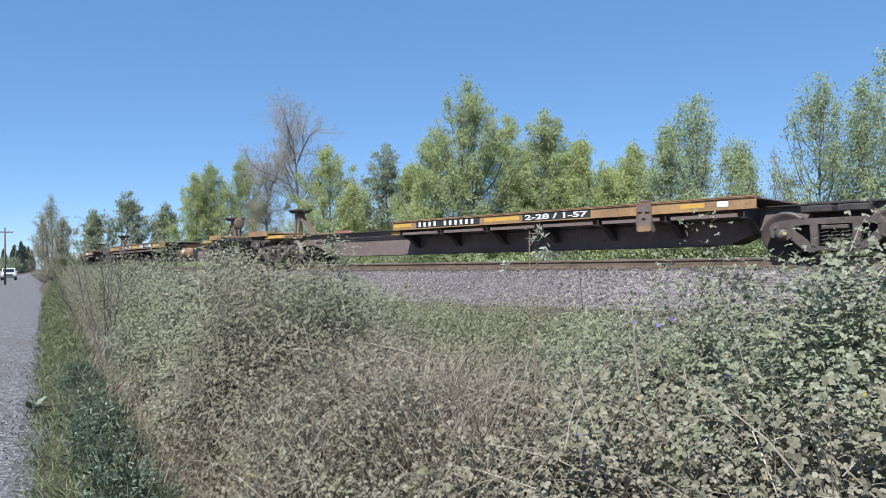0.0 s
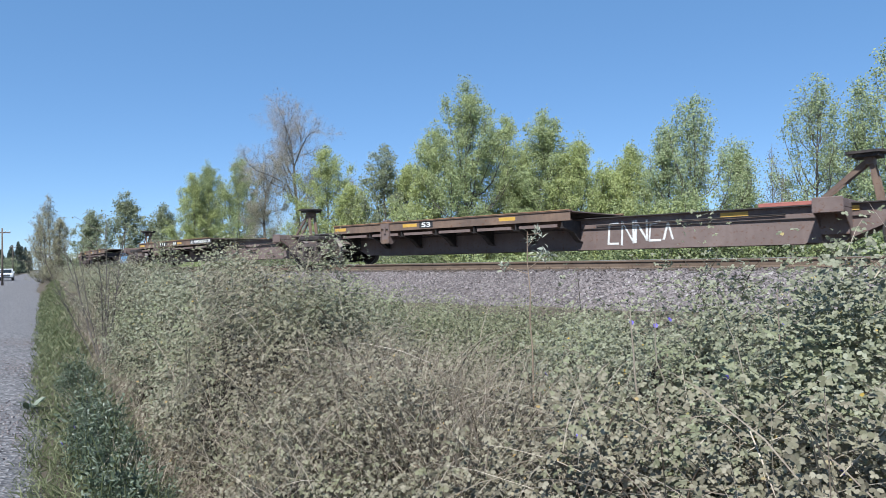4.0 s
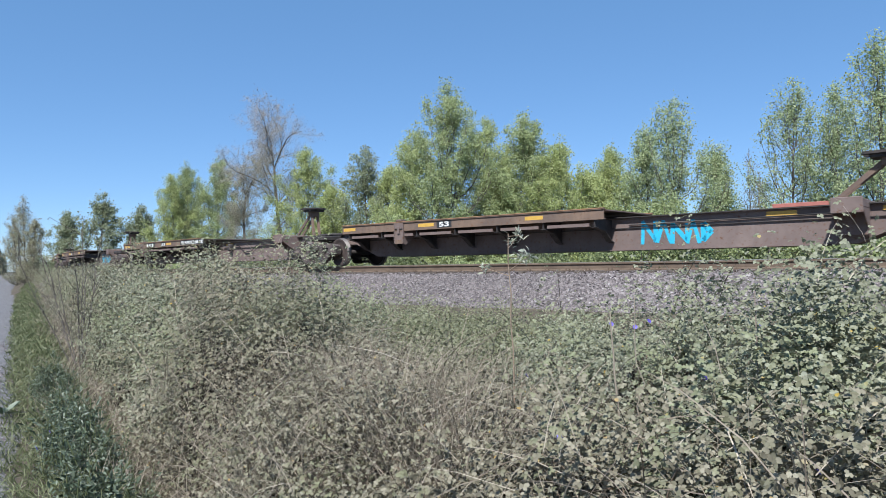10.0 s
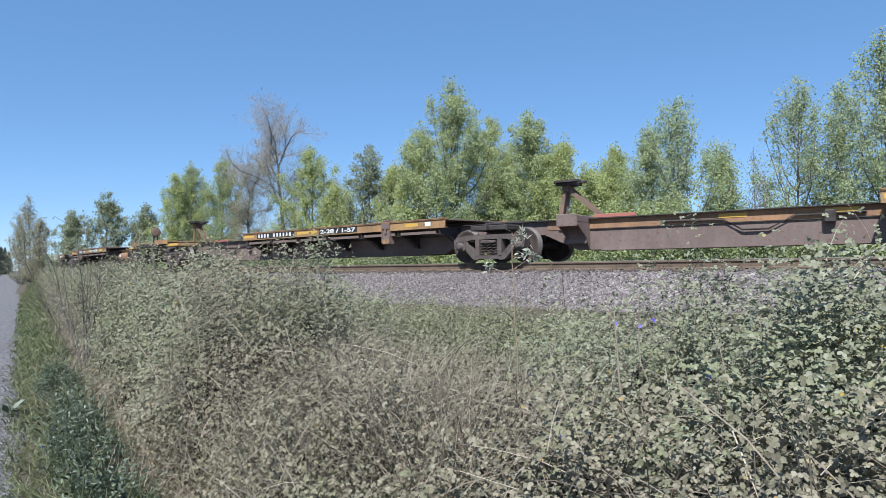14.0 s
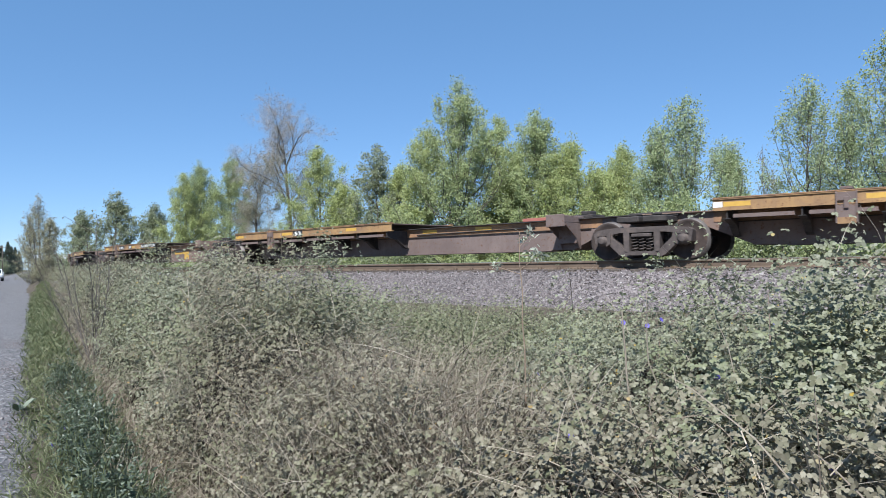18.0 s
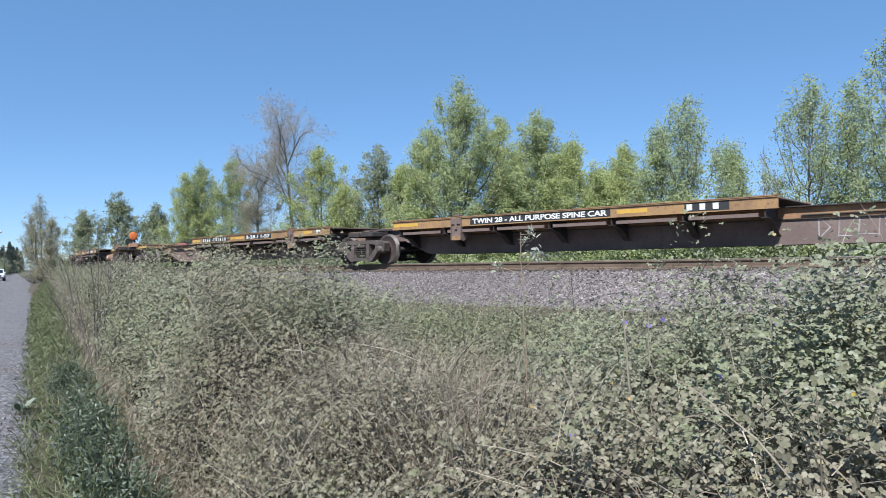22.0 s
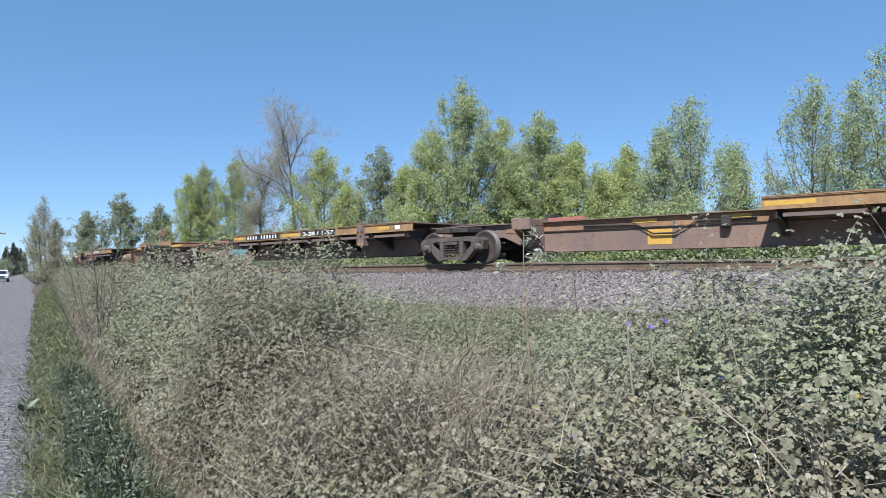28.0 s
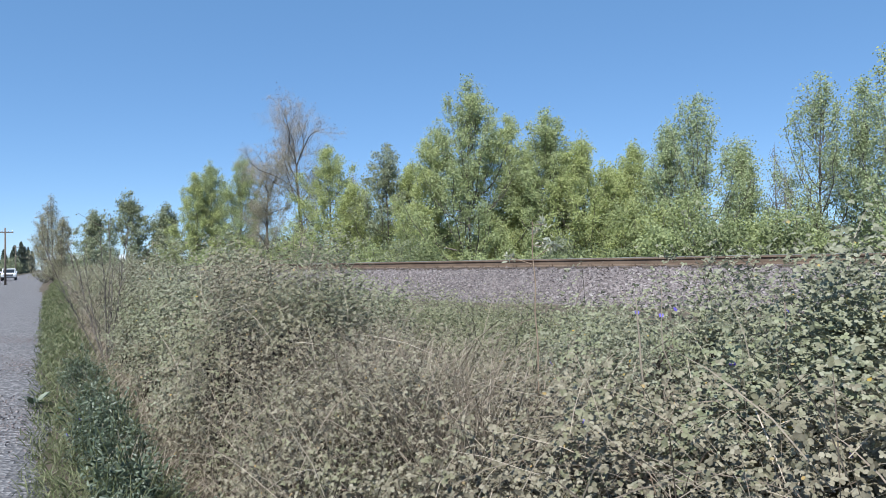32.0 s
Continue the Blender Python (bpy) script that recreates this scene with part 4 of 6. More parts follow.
# ---------------------------------------------------------------- plants
RNG = np.random.default_rng(7)
ONE_QUAD = (np.array([(0, 0, 0), (0.5, 0.31, 0.07), (1, 0, -0.08), (0.5, -0.31, 0.07)]), np.array([(0, 3, 2, 1)]))
ROUND_V = []
for turn, far in ((0.0, 0.12), (1.3, 0.0), (-1.3, 0.0)):
    ca, sa = math.cos(turn), math.sin(turn)
    for u, v, w in ((0, 0, 0), (1.0, 0, -0.16), (0.22, 0.33, 0.05), (0.74, 0.36, -0.02), (0.22, -0.33, 0.05), (0.74, -0.36, -0.02)):
        u = u + far
        ROUND_V.append((u * ca - v * sa, u * sa + v * ca, w))
ROUND_F = [q for k in (0, 6, 12) for q in ((k, k + 1, k + 3, k + 2), (k, k + 4, k + 5, k + 1))]
ROUND = (np.array(ROUND_V), np.array(ROUND_F))
KITE = (np.array([(u * math.cos(a) - v * math.sin(a), u * math.sin(a) + v * math.cos(a), w) for a in (0.0, 1.3, -1.3) for u, v, w in ((0.05, 0, 0), (0.5, 0.36, 0.05), (1.05, 0, -0.14), (0.5, -0.36, 0.05))]),
        np.array([(k, k + 3, k + 2, k + 1) for k in (0, 4, 8)]))
BROAD = (np.array([(0, 0, 0), (0.5, 0, -0.02), (1.0, 0, -0.14), (0.14, 0.27, 0.05), (0.5, 0.39, 0.07), (0.82, 0.22, -0.02), (0.14, -0.27, 0.05), (0.5, -0.39, 0.07), (0.82, -0.22, -0.02)]),
         np.array([(0, 1, 4, 3), (1, 2, 5, 4), (0, 6, 7, 1), (1, 7, 8, 2)]))


def unit(a):
    return a / np.maximum(np.linalg.norm(a, axis=-1, keepdims=True), 1e-9)


def leaf_cloud(name, P, size, normal, material, shape=ONE_QUAD, droop=0.3):
    """Many leaves as one mesh: places, sizes, and which way each blade faces."""
    V0, F0 = shape
    N = len(P)
    n = unit(normal)
    a = unit(np.cross(n, RNG.normal(size=(N, 3))))
    a = unit(a + np.array((0, 0, -droop)))
    b = unit(np.cross(n, a))
    n = np.cross(a, b)
    V = P[:, None, :] + size[:, None, None] * (V0[None, :, 0:1] * a[:, None] + V0[None, :, 1:2] * b[:, None] + V0[None, :, 2:3] * n[:, None])
    F = (F0[None] + (np.arange(N) * len(V0))[:, None, None]).reshape(-1, 4)
    return sheet(name, V.reshape(-1, 3), F, material)


def tubes(name, P, R, material, n=4):
    """Many thin round stems: P (stems, points, 3), R (stems, points)."""
    N, k, _ = P.shape
    d = np.empty_like(P)
    d[:, 1:-1], d[:, 0], d[:, -1] = P[:, 2:] - P[:, :-2], P[:, 1] - P[:, 0], P[:, -1] - P[:, -2]
    d = unit(d)
    ref = np.where(np.abs(d[:, :1, 2:3]) < 0.8, np.array((0, 0, 1.0)), np.array((1.0, 0, 0)))
    a = unit(np.cross(d, ref))
    b = np.cross(d, a)
    ang = 2 * np.pi * np.arange(n) / n
    V = P[:, :, None] + R[:, :, None, None] * (np.cos(ang)[:, None] * a[:, :, None] + np.sin(ang)[:, None] * b[:, :, None])
    i = np.arange(N * k * n).reshape(N, k, n)
    j = np.roll(i, -1, axis=2)
    F = np.stack([i[:, :-1], j[:, :-1], j[:, 1:], i[:, 1:]], -1).reshape(-1, 4)
    return sheet(name, V.reshape(-1, 3), F, material)


def blades(name, P, way, length, width, material, sag=0.5):
    """Grass: curved ribbons of three quads."""
    N = len(P)
    side = unit(np.cross(way, RNG.normal(size=(N, 3))))
    t = np.array((0, 0.4, 0.75, 1.0))
    flat = unit(way * np.array((1, 1, 0)) + 1e-6)
    c = P[:, None] + length[:, None, None] * (t[None, :, None] * way[:, None] + sag * (t ** 2)[None, :, None] * (flat[:, None] * 0.6 - np.array((0, 0, 0.7))))
    w = (width[:, None] * np.array((0.8, 1.0, 0.7, 0.1)))[:, :, None] * side[:, None]
    V = np.stack([c - w, c + w], 2)
    i = np.arange(N * 8).reshape(N, 4, 2)
    F = np.stack([i[:, :-1, 0], i[:, :-1, 1], i[:, 1:, 1], i[:, 1:, 0]], -1).reshape(-1, 4)
    return sheet(name, V.reshape(-1, 3), F, material)


# leaves, how many, their size, plumes, openness, foot of the crown, bark
KINDS = {"poplar": (M_POPLAR, 46000, 0.098, 66, 0.8, 0.0, M_BARK), "spring": (M_SPRING, 37000, 0.095, 54, 0.8, 0.0, M_BARK),
         "airy": (M_AIRY, 17500, 0.1, 58, 1.3, 0.02, M_BARK), "far": (M_FARLEAF, 14000, 0.16, 44, 0.9, 0.0, M_BARK),
         "far2": (M_FARLEAF, 16000, 0.125, 44, 0.9, 0.0, M_BARK),
         "olive": (M_OLIVE, 7000, 0.13, 52, 1.2, 0.0, M_BARK), "twig": (M_OLIVE, 700, 0.06, 22, 1.0, 0.05, M_PALEBARK)}
WIDER = {"poplar": 1.3, "spring": 1.36, "airy": 1.42, "far": 1.5, "far2": 1.4}
TREE_LABELS = {"poplar": "leafy young cottonwood with bright green spring foliage", "spring": "fresh yellow-green broadleaf tree beside the track",
               "airy": "open cottonwood with sparse green leaves and sky gaps", "far": "dull green tree at the end of the row", "far2": "slender grey-green poplar in the row",
               "bare": "tall tree with bare crown and few olive buds", "olive": "pale budding tree standing beside the road", "twig": "leafless pale sapling among the trees"}


def fork(P0, way, ln, rad, seed):
    """Wandering boughs: rows of points from each start, bending upwards."""
    r = np.random.default_rng(seed)
    N, k = len(P0), 6
    out = np.empty((N, k, 3))
    out[:, 0] = P0
    d = way.copy()
    for i in range(1, k):
        d = unit(d + r.normal(size=(N, 3)) * 0.22 + np.array((0, 0, 0.04)))
        out[:, i] = out[:, i - 1] + d * (ln / (k - 1))[:, None]
    return out, rad[:, None] * np.linspace(1, 0.45, k)[None]


def make_bare_tree(x, y, top, radius, seed):
    """A tall tree hardly in leaf: forking trunk, wandering boughs, a haze of fine twigs."""
    r = np.random.default_rng(seed)
    z0 = float(ground_z(np.array([x]), np.array([y]))[0]) - 0.05
    h = top - z0
    root = new("tree")
    root.location = (x, y, z0)
    s = np.linspace(0, 1, 7)
    trunk = np.stack([0.05 * h * np.sin(s * 2.6 + seed) * s, 0.03 * h * s, 0.62 * h * s], -1)
    tagged(root, TREE_LABELS["bare"], "tree", "row of trees behind the track")
    part("trunk", tubes("trunk", trunk[None], (0.013 * h * np.linspace(1, 0.4, 7))[None], M_BARK, 8), None, root)
    f = np.concatenate([r.uniform(0.25, 1.0, 15), np.ones(4)])
    b = np.stack([np.interp(f, s, trunk[:, c]) for c in range(3)], -1)
    az = np.arange(19) * 2.4 + r.uniform(0, 1, 19)
    way = unit(np.stack([np.cos(az), np.sin(az), 0.75 + 0.9 * f], -1))
    ln = np.where(f < 1, radius * r.uniform(0.9, 1.5, 19), 0.38 * h * r.uniform(0.75, 1.0, 19))
    level, rad = b, np.full(19, 0.0030 * h)
    for step, kids in ((0, 9), (1, 15), (2, 0)):
        P, R = fork(level, way, ln, rad, seed + step)
        tagged(part(("branchwork", "twigwork", "twigwork")[step], tubes("boughs", P, R, M_BARK if step < 1 else M_PINKTWIG, 5 - step), None, root), kind="stuff")
        if not kids:
            break
        m = np.repeat(np.arange(len(P)), kids)
        i = r.integers(1, 6, len(m))
        level = P[m, i]
        way = unit(unit(P[m, i] - P[m, i - 1]) + r.normal(size=(len(m), 3)) * 0.75)
        ln = ln[m] * r.uniform(0.35, 0.6, len(m)) * (1.15 - 0.1 * i)
        rad = np.clip(rad[m] * 0.42, 0.007, 1)
    q = P[:, 2:].reshape(-1, 3)
    # a haze of pale buds in the top, green ones lower down
    q = np.repeat(q, 2, axis=0) + r.normal(size=(len(q) * 2, 3)) * 0.13
    high = q[:, 2] / h + r.normal(size=len(q)) * 0.07 > 0.66
    for mat, c in ((M_BUD, q[high]), (M_OLIVE, q[~high])):
        tagged(part("budwork", leaf_cloud("budwork", c, r.uniform(0.045, 0.09, len(c)), r.normal(size=c.shape) + np.array((0, -0.5, 0.6)), mat, ONE_QUAD, 0.3), None, root), kind="stuff")


def make_tree(x, y, top, radius, kind, seed):
    """Steep limbs that each carry a pointed plume of leaf tufts; the plumes' tips make the crown's ragged outline."""
    if kind == "bare":
        make_bare_tree(x, y, top, radius, seed)
        return
    mat, count, size, plumes, open_air, low, bark = KINDS[kind]
    z0 = float(ground_z(np.array([x]), np.array([y]))[0]) - 0.05
    h = top - z0
    radius = radius * WIDER.get(kind, 1.0)
    r = np.random.default_rng(seed)
    root = new("tree")
    root.location = (x, y, z0)
    s = np.linspace(0, 1, 8)
    lean = r.normal(size=2) * 0.012 * h
    trunk = np.stack([lean[0] * s + 0.008 * h * np.sin(s * 5 + seed), lean[1] * s + 0.008 * h * np.cos(s * 4 + seed), 0.93 * h * s], -1)
    trunk[:, :2] -= trunk[0, :2]
    part("trunk", tubes("trunk", trunk[None], ((0.006 * h + 0.02) * np.linspace(1, 0.12, 8))[None], bark, 7), None, root)
    # tips over the crown, the highest at its middle
    tip = low + 0.12 + (0.88 - low) * (np.arange(plumes) + r.uniform(0, 1, plumes)) / plumes
    tip[-1] = 1.0
    wide = np.interp(tip, (0, 0.15, 0.35, 0.6, 0.8, 0.93, 1.0), (1.15, 1.3, 1.3, 1.05, 0.7, 0.36, 0.0)) * radius
    az = np.arange(plumes) * 2.4 + r.uniform(-0.5, 0.5, plumes)
    out = wide * np.where(r.random(plumes) < 0.6, r.uniform(0.75, 1.05, plumes), r.uniform(0.2, 0.75, plumes))
    at = np.clip(tip - r.uniform(0.16, 0.34, plumes) - 0.25 * out / h, 0.02, 0.9)
    b = np.stack([np.interp(at, s * 0.93, trunk[:, c]) for c in range(3)], -1)
    e = np.stack([np.interp(tip, s * 0.93, trunk[:, 0]) + out * np.cos(az), np.interp(tip, s * 0.93, trunk[:, 1]) + out * np.sin(az), tip * h], -1)
    u = np.linspace(0, 1, 7)
    flat = np.array((1, 1, 0.0))
    L = b[:, None] + (e - b)[:, None] * (flat * (u ** 0.55)[:, None] + (1 - flat) * (u ** 1.25)[:, None])[None]
    L[:, 1:-1] += r.normal(size=(plumes, 5, 3)) * 0.05
    ln = np.linalg.norm(e - b, axis=1)
    tagged(part("branchwork", tubes("branchwork", L, np.clip(0.006 * ln, 0.008, 0.03)[:, None] * np.linspace(1.4, 0.3, 7)[None], bark, 4), None, root), kind="stuff")
    # twigs off each limb, then tufts along the twigs
    kids = 13
    m = np.repeat(np.arange(plumes), kids)
    f = r.uniform(0.05, 1.0, len(m)) ** 0.75
    q = np.stack([np.array([np.interp(g, u, L[k, :, c]) for g, k in zip(f, m)]) for c in range(3)], -1)
    way = unit(unit((e - b)[m]) * 0.5 + r.normal(size=(len(m), 3)) * 0.62 + np.array((0, 0, 0.42)))
    tl = (0.28 + 0.24 * radius) * (1.12 - 0.72 * f) * r.uniform(0.55, 1.25, len(m))
    w = np.linspace(0, 1, 4)
    T = q[:, None] + tl[:, None, None] * way[:, None] * w[None, :, None] + r.normal(size=(len(m), 4, 3)) * 0.03 * w[None, :, None]
    tagged(part("twigwork", tubes("twigwork", T, np.full(len(T), 0.007)[:, None] * np.linspace(1.2, 0.4, 4)[None], bark, 3), None, root), kind="stuff")
    share = np.sqrt(tl) * (0.35 + f)
    share = share / share.sum()
    tufts = int(count / 9)
    i = r.choice(len(T), tufts, p=share)
    g = r.uniform(0.0, 1.08, tufts)[:, None]
    c = T[i, 0] + (T[i, -1] - T[i, 0]) * g + r.normal(size=(tufts, 3)) * (0.05 + open_air * 0.05)
    p = np.repeat(c, 9, axis=0) + r.normal(size=(tufts * 9, 3)) * (0.075 + 0.045 * open_air) * np.array((1, 1, 0.85))
    p[:, 2] = np.maximum(p[:, 2], 0.12)
    n = r.normal(size=p.shape) * 0.8 + np.array((0.1, -0.65, 0.6))
    tagged(part("crown", leaf_cloud("crown", p, size * r.uniform(0.6, 1.3, len(p)), n, mat, ONE_QUAD, 0.25), None, root), kind="stuff")
    tagged(root, TREE_LABELS[kind], "tree", "row of trees behind the track")


TREES = (
    (-74.14, 42.71, 9.33, 1.68, "olive"),
    (-79.79, 45.18, 7.81, 1.28, "olive"),
    (-70.44, 41.49, 6.88, 1.15, "olive"),
    (-53.85, 37.46, 7.84, 1.82, "far"),
    (-61.98, 39.59, 7.08, 1.16, "far"),
    (-52.90, 40.39, 7.00, 1.39, "far"),
    (-47.25, 39.08, 9.17, 1.58, "spring"),
    (-47.50, 41.24, 10.36, 1.63, "poplar"),
    (-44.03, 40.98, 10.68, 1.58, "poplar"),
    (-32.95, 35.93, 13.36, 2.84, "bare"),
    (-37.77, 37.74, 11.01, 1.66, "bare"),
    (-28.72, 33.91, 8.91, 1.90, "spring"),
    (-26.71, 34.01, 6.38, 1.51, "spring"),
    (-24.48, 34.14, 8.52, 1.41, "far2"),
    (-23.18, 34.94, 7.56, 1.48, "spring"),
    (-17.26, 31.44, 10.76, 2.42, "poplar"),
    (-19.89, 32.23, 8.74, 1.52, "spring"),
    (-16.70, 34.14, 9.20, 1.70, "spring"),
    (-13.51, 32.57, 8.99, 1.62, "poplar"),
    (-11.71, 32.52, 7.53, 1.47, "spring"),
    (-15.30, 33.87, 7.06, 1.36, "spring"),
    (-10.13, 35.81, 7.45, 1.04, "spring"),
    (-10.77, 34.29, 6.13, 1.12, "spring"),
    (-6.59, 33.24, 8.97, 1.64, "airy"),
    (-7.96, 33.61, 7.82, 0.95, "airy"),
    (-4.81, 35.52, 7.05, 0.74, "airy"),
    (-3.53, 35.14, 6.71, 0.77, "twig"),
    (-2.96, 34.34, 5.50, 0.64, "twig"),
    (-1.69, 35.01, 9.64, 1.54, "airy"),
    (-0.11, 34.82, 8.92, 1.25, "airy"),
    (1.28, 30.97, 10.1, 1.10, "airy"),
    (2.97, 33.17, 8.79, 1.30, "airy"),
)
BUSHES = (
    (-0.91, 4.82, 1.68, 0.20, "g"),
    (-0.09, 4.39, 1.58, 0.28, "g"),
    (0.08, 4.25, 1.60, 0.28, "g"),
    (-0.05, 4.18, 1.58, 0.90, "g"),
    (-0.59, 4.67, 1.46, 0.75, "g"),
    (-1.86, 5.54, 1.28, 0.50, "g"),
    (-1.33, 5.04, 1.36, 0.80, "g"),
    (-0.63, 3.12, 1.08, 0.85, "d"),
    (-0.15, 2.83, 1.05, 0.75, "d"),
    (-1.21, 3.59, 0.95, 0.80, "d"),
    (-1.70, 3.99, 0.82, 0.70, "d"),
    (0.24, 3.89, 1.56, 0.85, "g"),
    (-0.25, 3.47, 1.25, 0.70, "g"),
    (0.03, 2.71, 1.10, 0.60, "d"),
    (-4.81, 4.95, 1.74, 0.95, "d"),
    (-5.59, 5.24, 1.74, 0.75, "d"),
    (-4.89, 5.57, 1.76, 0.66, "g"),
    (-6.86, 6.32, 1.70, 0.90, "g"),
    (-8.55, 7.16, 1.70, 0.90, "g"),
    (-10.43, 8.11, 1.74, 0.90, "g"),
    (-4.61, 5.87, 1.30, 0.60, "g"),
    (-3.84, 5.39, 1.00, 0.65, "d"),
    (-3.18, 3.95, 0.92, 0.80, "d"),
    (-2.89, 4.05, 0.95, 0.95, "d"),
    (-4.54, 4.70, 1.20, 0.65, "d"),
    (-3.32, 4.45, 0.95, 1.00, "d"),
    (-5.00, 7.03, 1.20, 1.30, "s"),
    (-5.02, 8.89, 1.00, 1.40, "s"),
    (-6.04, 7.33, 1.40, 1.20, "s"),
    (-5.80, 8.88, 1.05, 1.30, "s"),
    (-3.26, 8.55, 1.05, 1.20, "s"),
    (-3.25, 6.45, 0.90, 1.10, "s"),
    (-4.00, 8.80, 0.95, 1.20, "s"),
    (-2.83, 4.49, 0.86, 1.10, "d"),
    (-2.58, 5.22, 0.95, 0.90, "d"),
    (-1.92, 3.26, 0.60, 0.90, "d"),
    (-1.44, 2.98, 0.62, 0.80, "d"),
    (-2.05, 4.05, 0.80, 0.75, "d"),
    (-2.51, 6.90, 0.92, 0.80, "g"),
    (-1.62, 7.20, 1.05, 0.90, "g"),
    (-0.72, 6.81, 1.15, 0.90, "g"),
)
# mounds along the road further on: metres along the road, to its side, radius, top
HEDGE = ((8.6, 1.35, 0.40, 0.55), (10.4, 1.3, 0.45, 0.7), (13.4, 1.35, 0.5, 0.9), (7.9, 3.0, 0.65, 1.25), (9.6, 2.6, 0.75, 1.42), (11.6, 2.6, 1.1, 1.78), (12.6, 2.0, 0.6, 1.2), (15.0, 2.2, 1.05, 1.80), (18.5, 2.2, 1.1, 1.82), (22.0, 2.2, 1.1, 1.85), (27.0, 2.2, 1.2, 1.85), (33.0, 2.2, 1.2, 1.75),
         (40.0, 2.2, 1.2, 1.75), (50.0, 2.3, 1.3, 1.8), (61.0, 2.3, 1.3, 1.9), (74.0, 2.4, 1.4, 2.0))


def make_trees():
    for i, (x, y, top, rad, kind) in enumerate(TREES):
        make_tree(x, y, top, rad, kind, 100 + i)


def make_shrub(x, y, top, rad, mat, seed, count=2600, size=0.12, label="green undergrowth shrub below the trees"):
    """A low shrub far off: stems and small leaves."""
    r = np.random.default_rng(seed)
    z0 = float(ground_z(np.array([x]), np.array([y]))[0])
    h = top - z0
    root = new("shrub")
    root.location = (x, y, z0)
    st = 14
    d = unit(r.normal(size=(st, 3)) * np.array((1, 1, 0.2)) + np.array((0, 0, 1.1)))
    s = np.linspace(0, 1, 4)
    P = d[:, None] * s[None, :, None] * np.array((rad, rad, h * 0.8))
    tagged(part("stemwork", tubes("stemwork", P, np.full((st, 4), 0.012), M_BARK, 3), None, root), kind="stuff")
    u = unit(r.normal(size=(count, 3)))
    q = u * (r.uniform(0.3, 1, count) ** 0.5)[:, None] * (0.8 + 0.35 * np.sin(u[:, 0:1] * 5 + seed) * np.cos(u[:, 1:2] * 4) + 0.2 * np.sin(u[:, 2:3] * 9 + seed))
    p = q * np.array((rad, rad, h * 0.55)) + np.array((0, 0, h * 0.5))
    p[:, 2] = np.maximum(p[:, 2], 0.03)
    tagged(part("foliage", leaf_cloud("foliage", p, size * r.uniform(0.6, 1.2, count), r.normal(size=(count, 3)) + np.array((0, -0.4, 0.7)), mat, ONE_QUAD, 0.4), None, root), kind="stuff")
    tagged(root, label, "shrub", "undergrowth behind the track")


def make_undergrowth():
    r = random.Random(5)
    for i in range(50):
        s = -8 + i * 1.7
        p, a = track(s, r.uniform(6.5, 10) if i < 30 else r.uniform(5.5, 8))
        make_shrub(p.x, p.y, 1.5 + r.uniform(0, 1.5), r.uniform(0.8, 1.7), r.choice((M_UNDER, M_UNDER, M_FARLEAF, M_POPLAR)), 900 + i)
    # taller thicket between the trunks
    for i in range(26):
        s = 6 + i * 1.9
        p, a = track(s, r.uniform(14, 18) if i < 16 else r.uniform(10, 15))
        make_shrub(p.x, p.y, r.uniform(3.6, 5.2), r.uniform(1.2, 1.9), r.choice((M_POPLAR, M_SPRING, M_POPLAR)), 1000 + i, 4200, 0.125, "tall leafy thicket between the trunks")
    for i in range(9):
        p, a = track(-12 + i * 2.1, r.uniform(18, 21))
        make_shrub(p.x, p.y, r.uniform(2.2, 3.0), r.uniform(1.0, 1.5), r.choice((M_UNDER, M_FARLEAF)), 1100 + i, 2200, 0.12)
    # distant belt closing the view under the crowns
    for i in range(30):
        p, a = track(-30 + i * 5.5, r.uniform(30, 40))
        make_shrub(p.x, p.y, r.uniform(2.2, 3.4), 3.6, M_FARLEAF, 1200 + i, 2200, 0.24, "far grey-green thicket behind the trees")


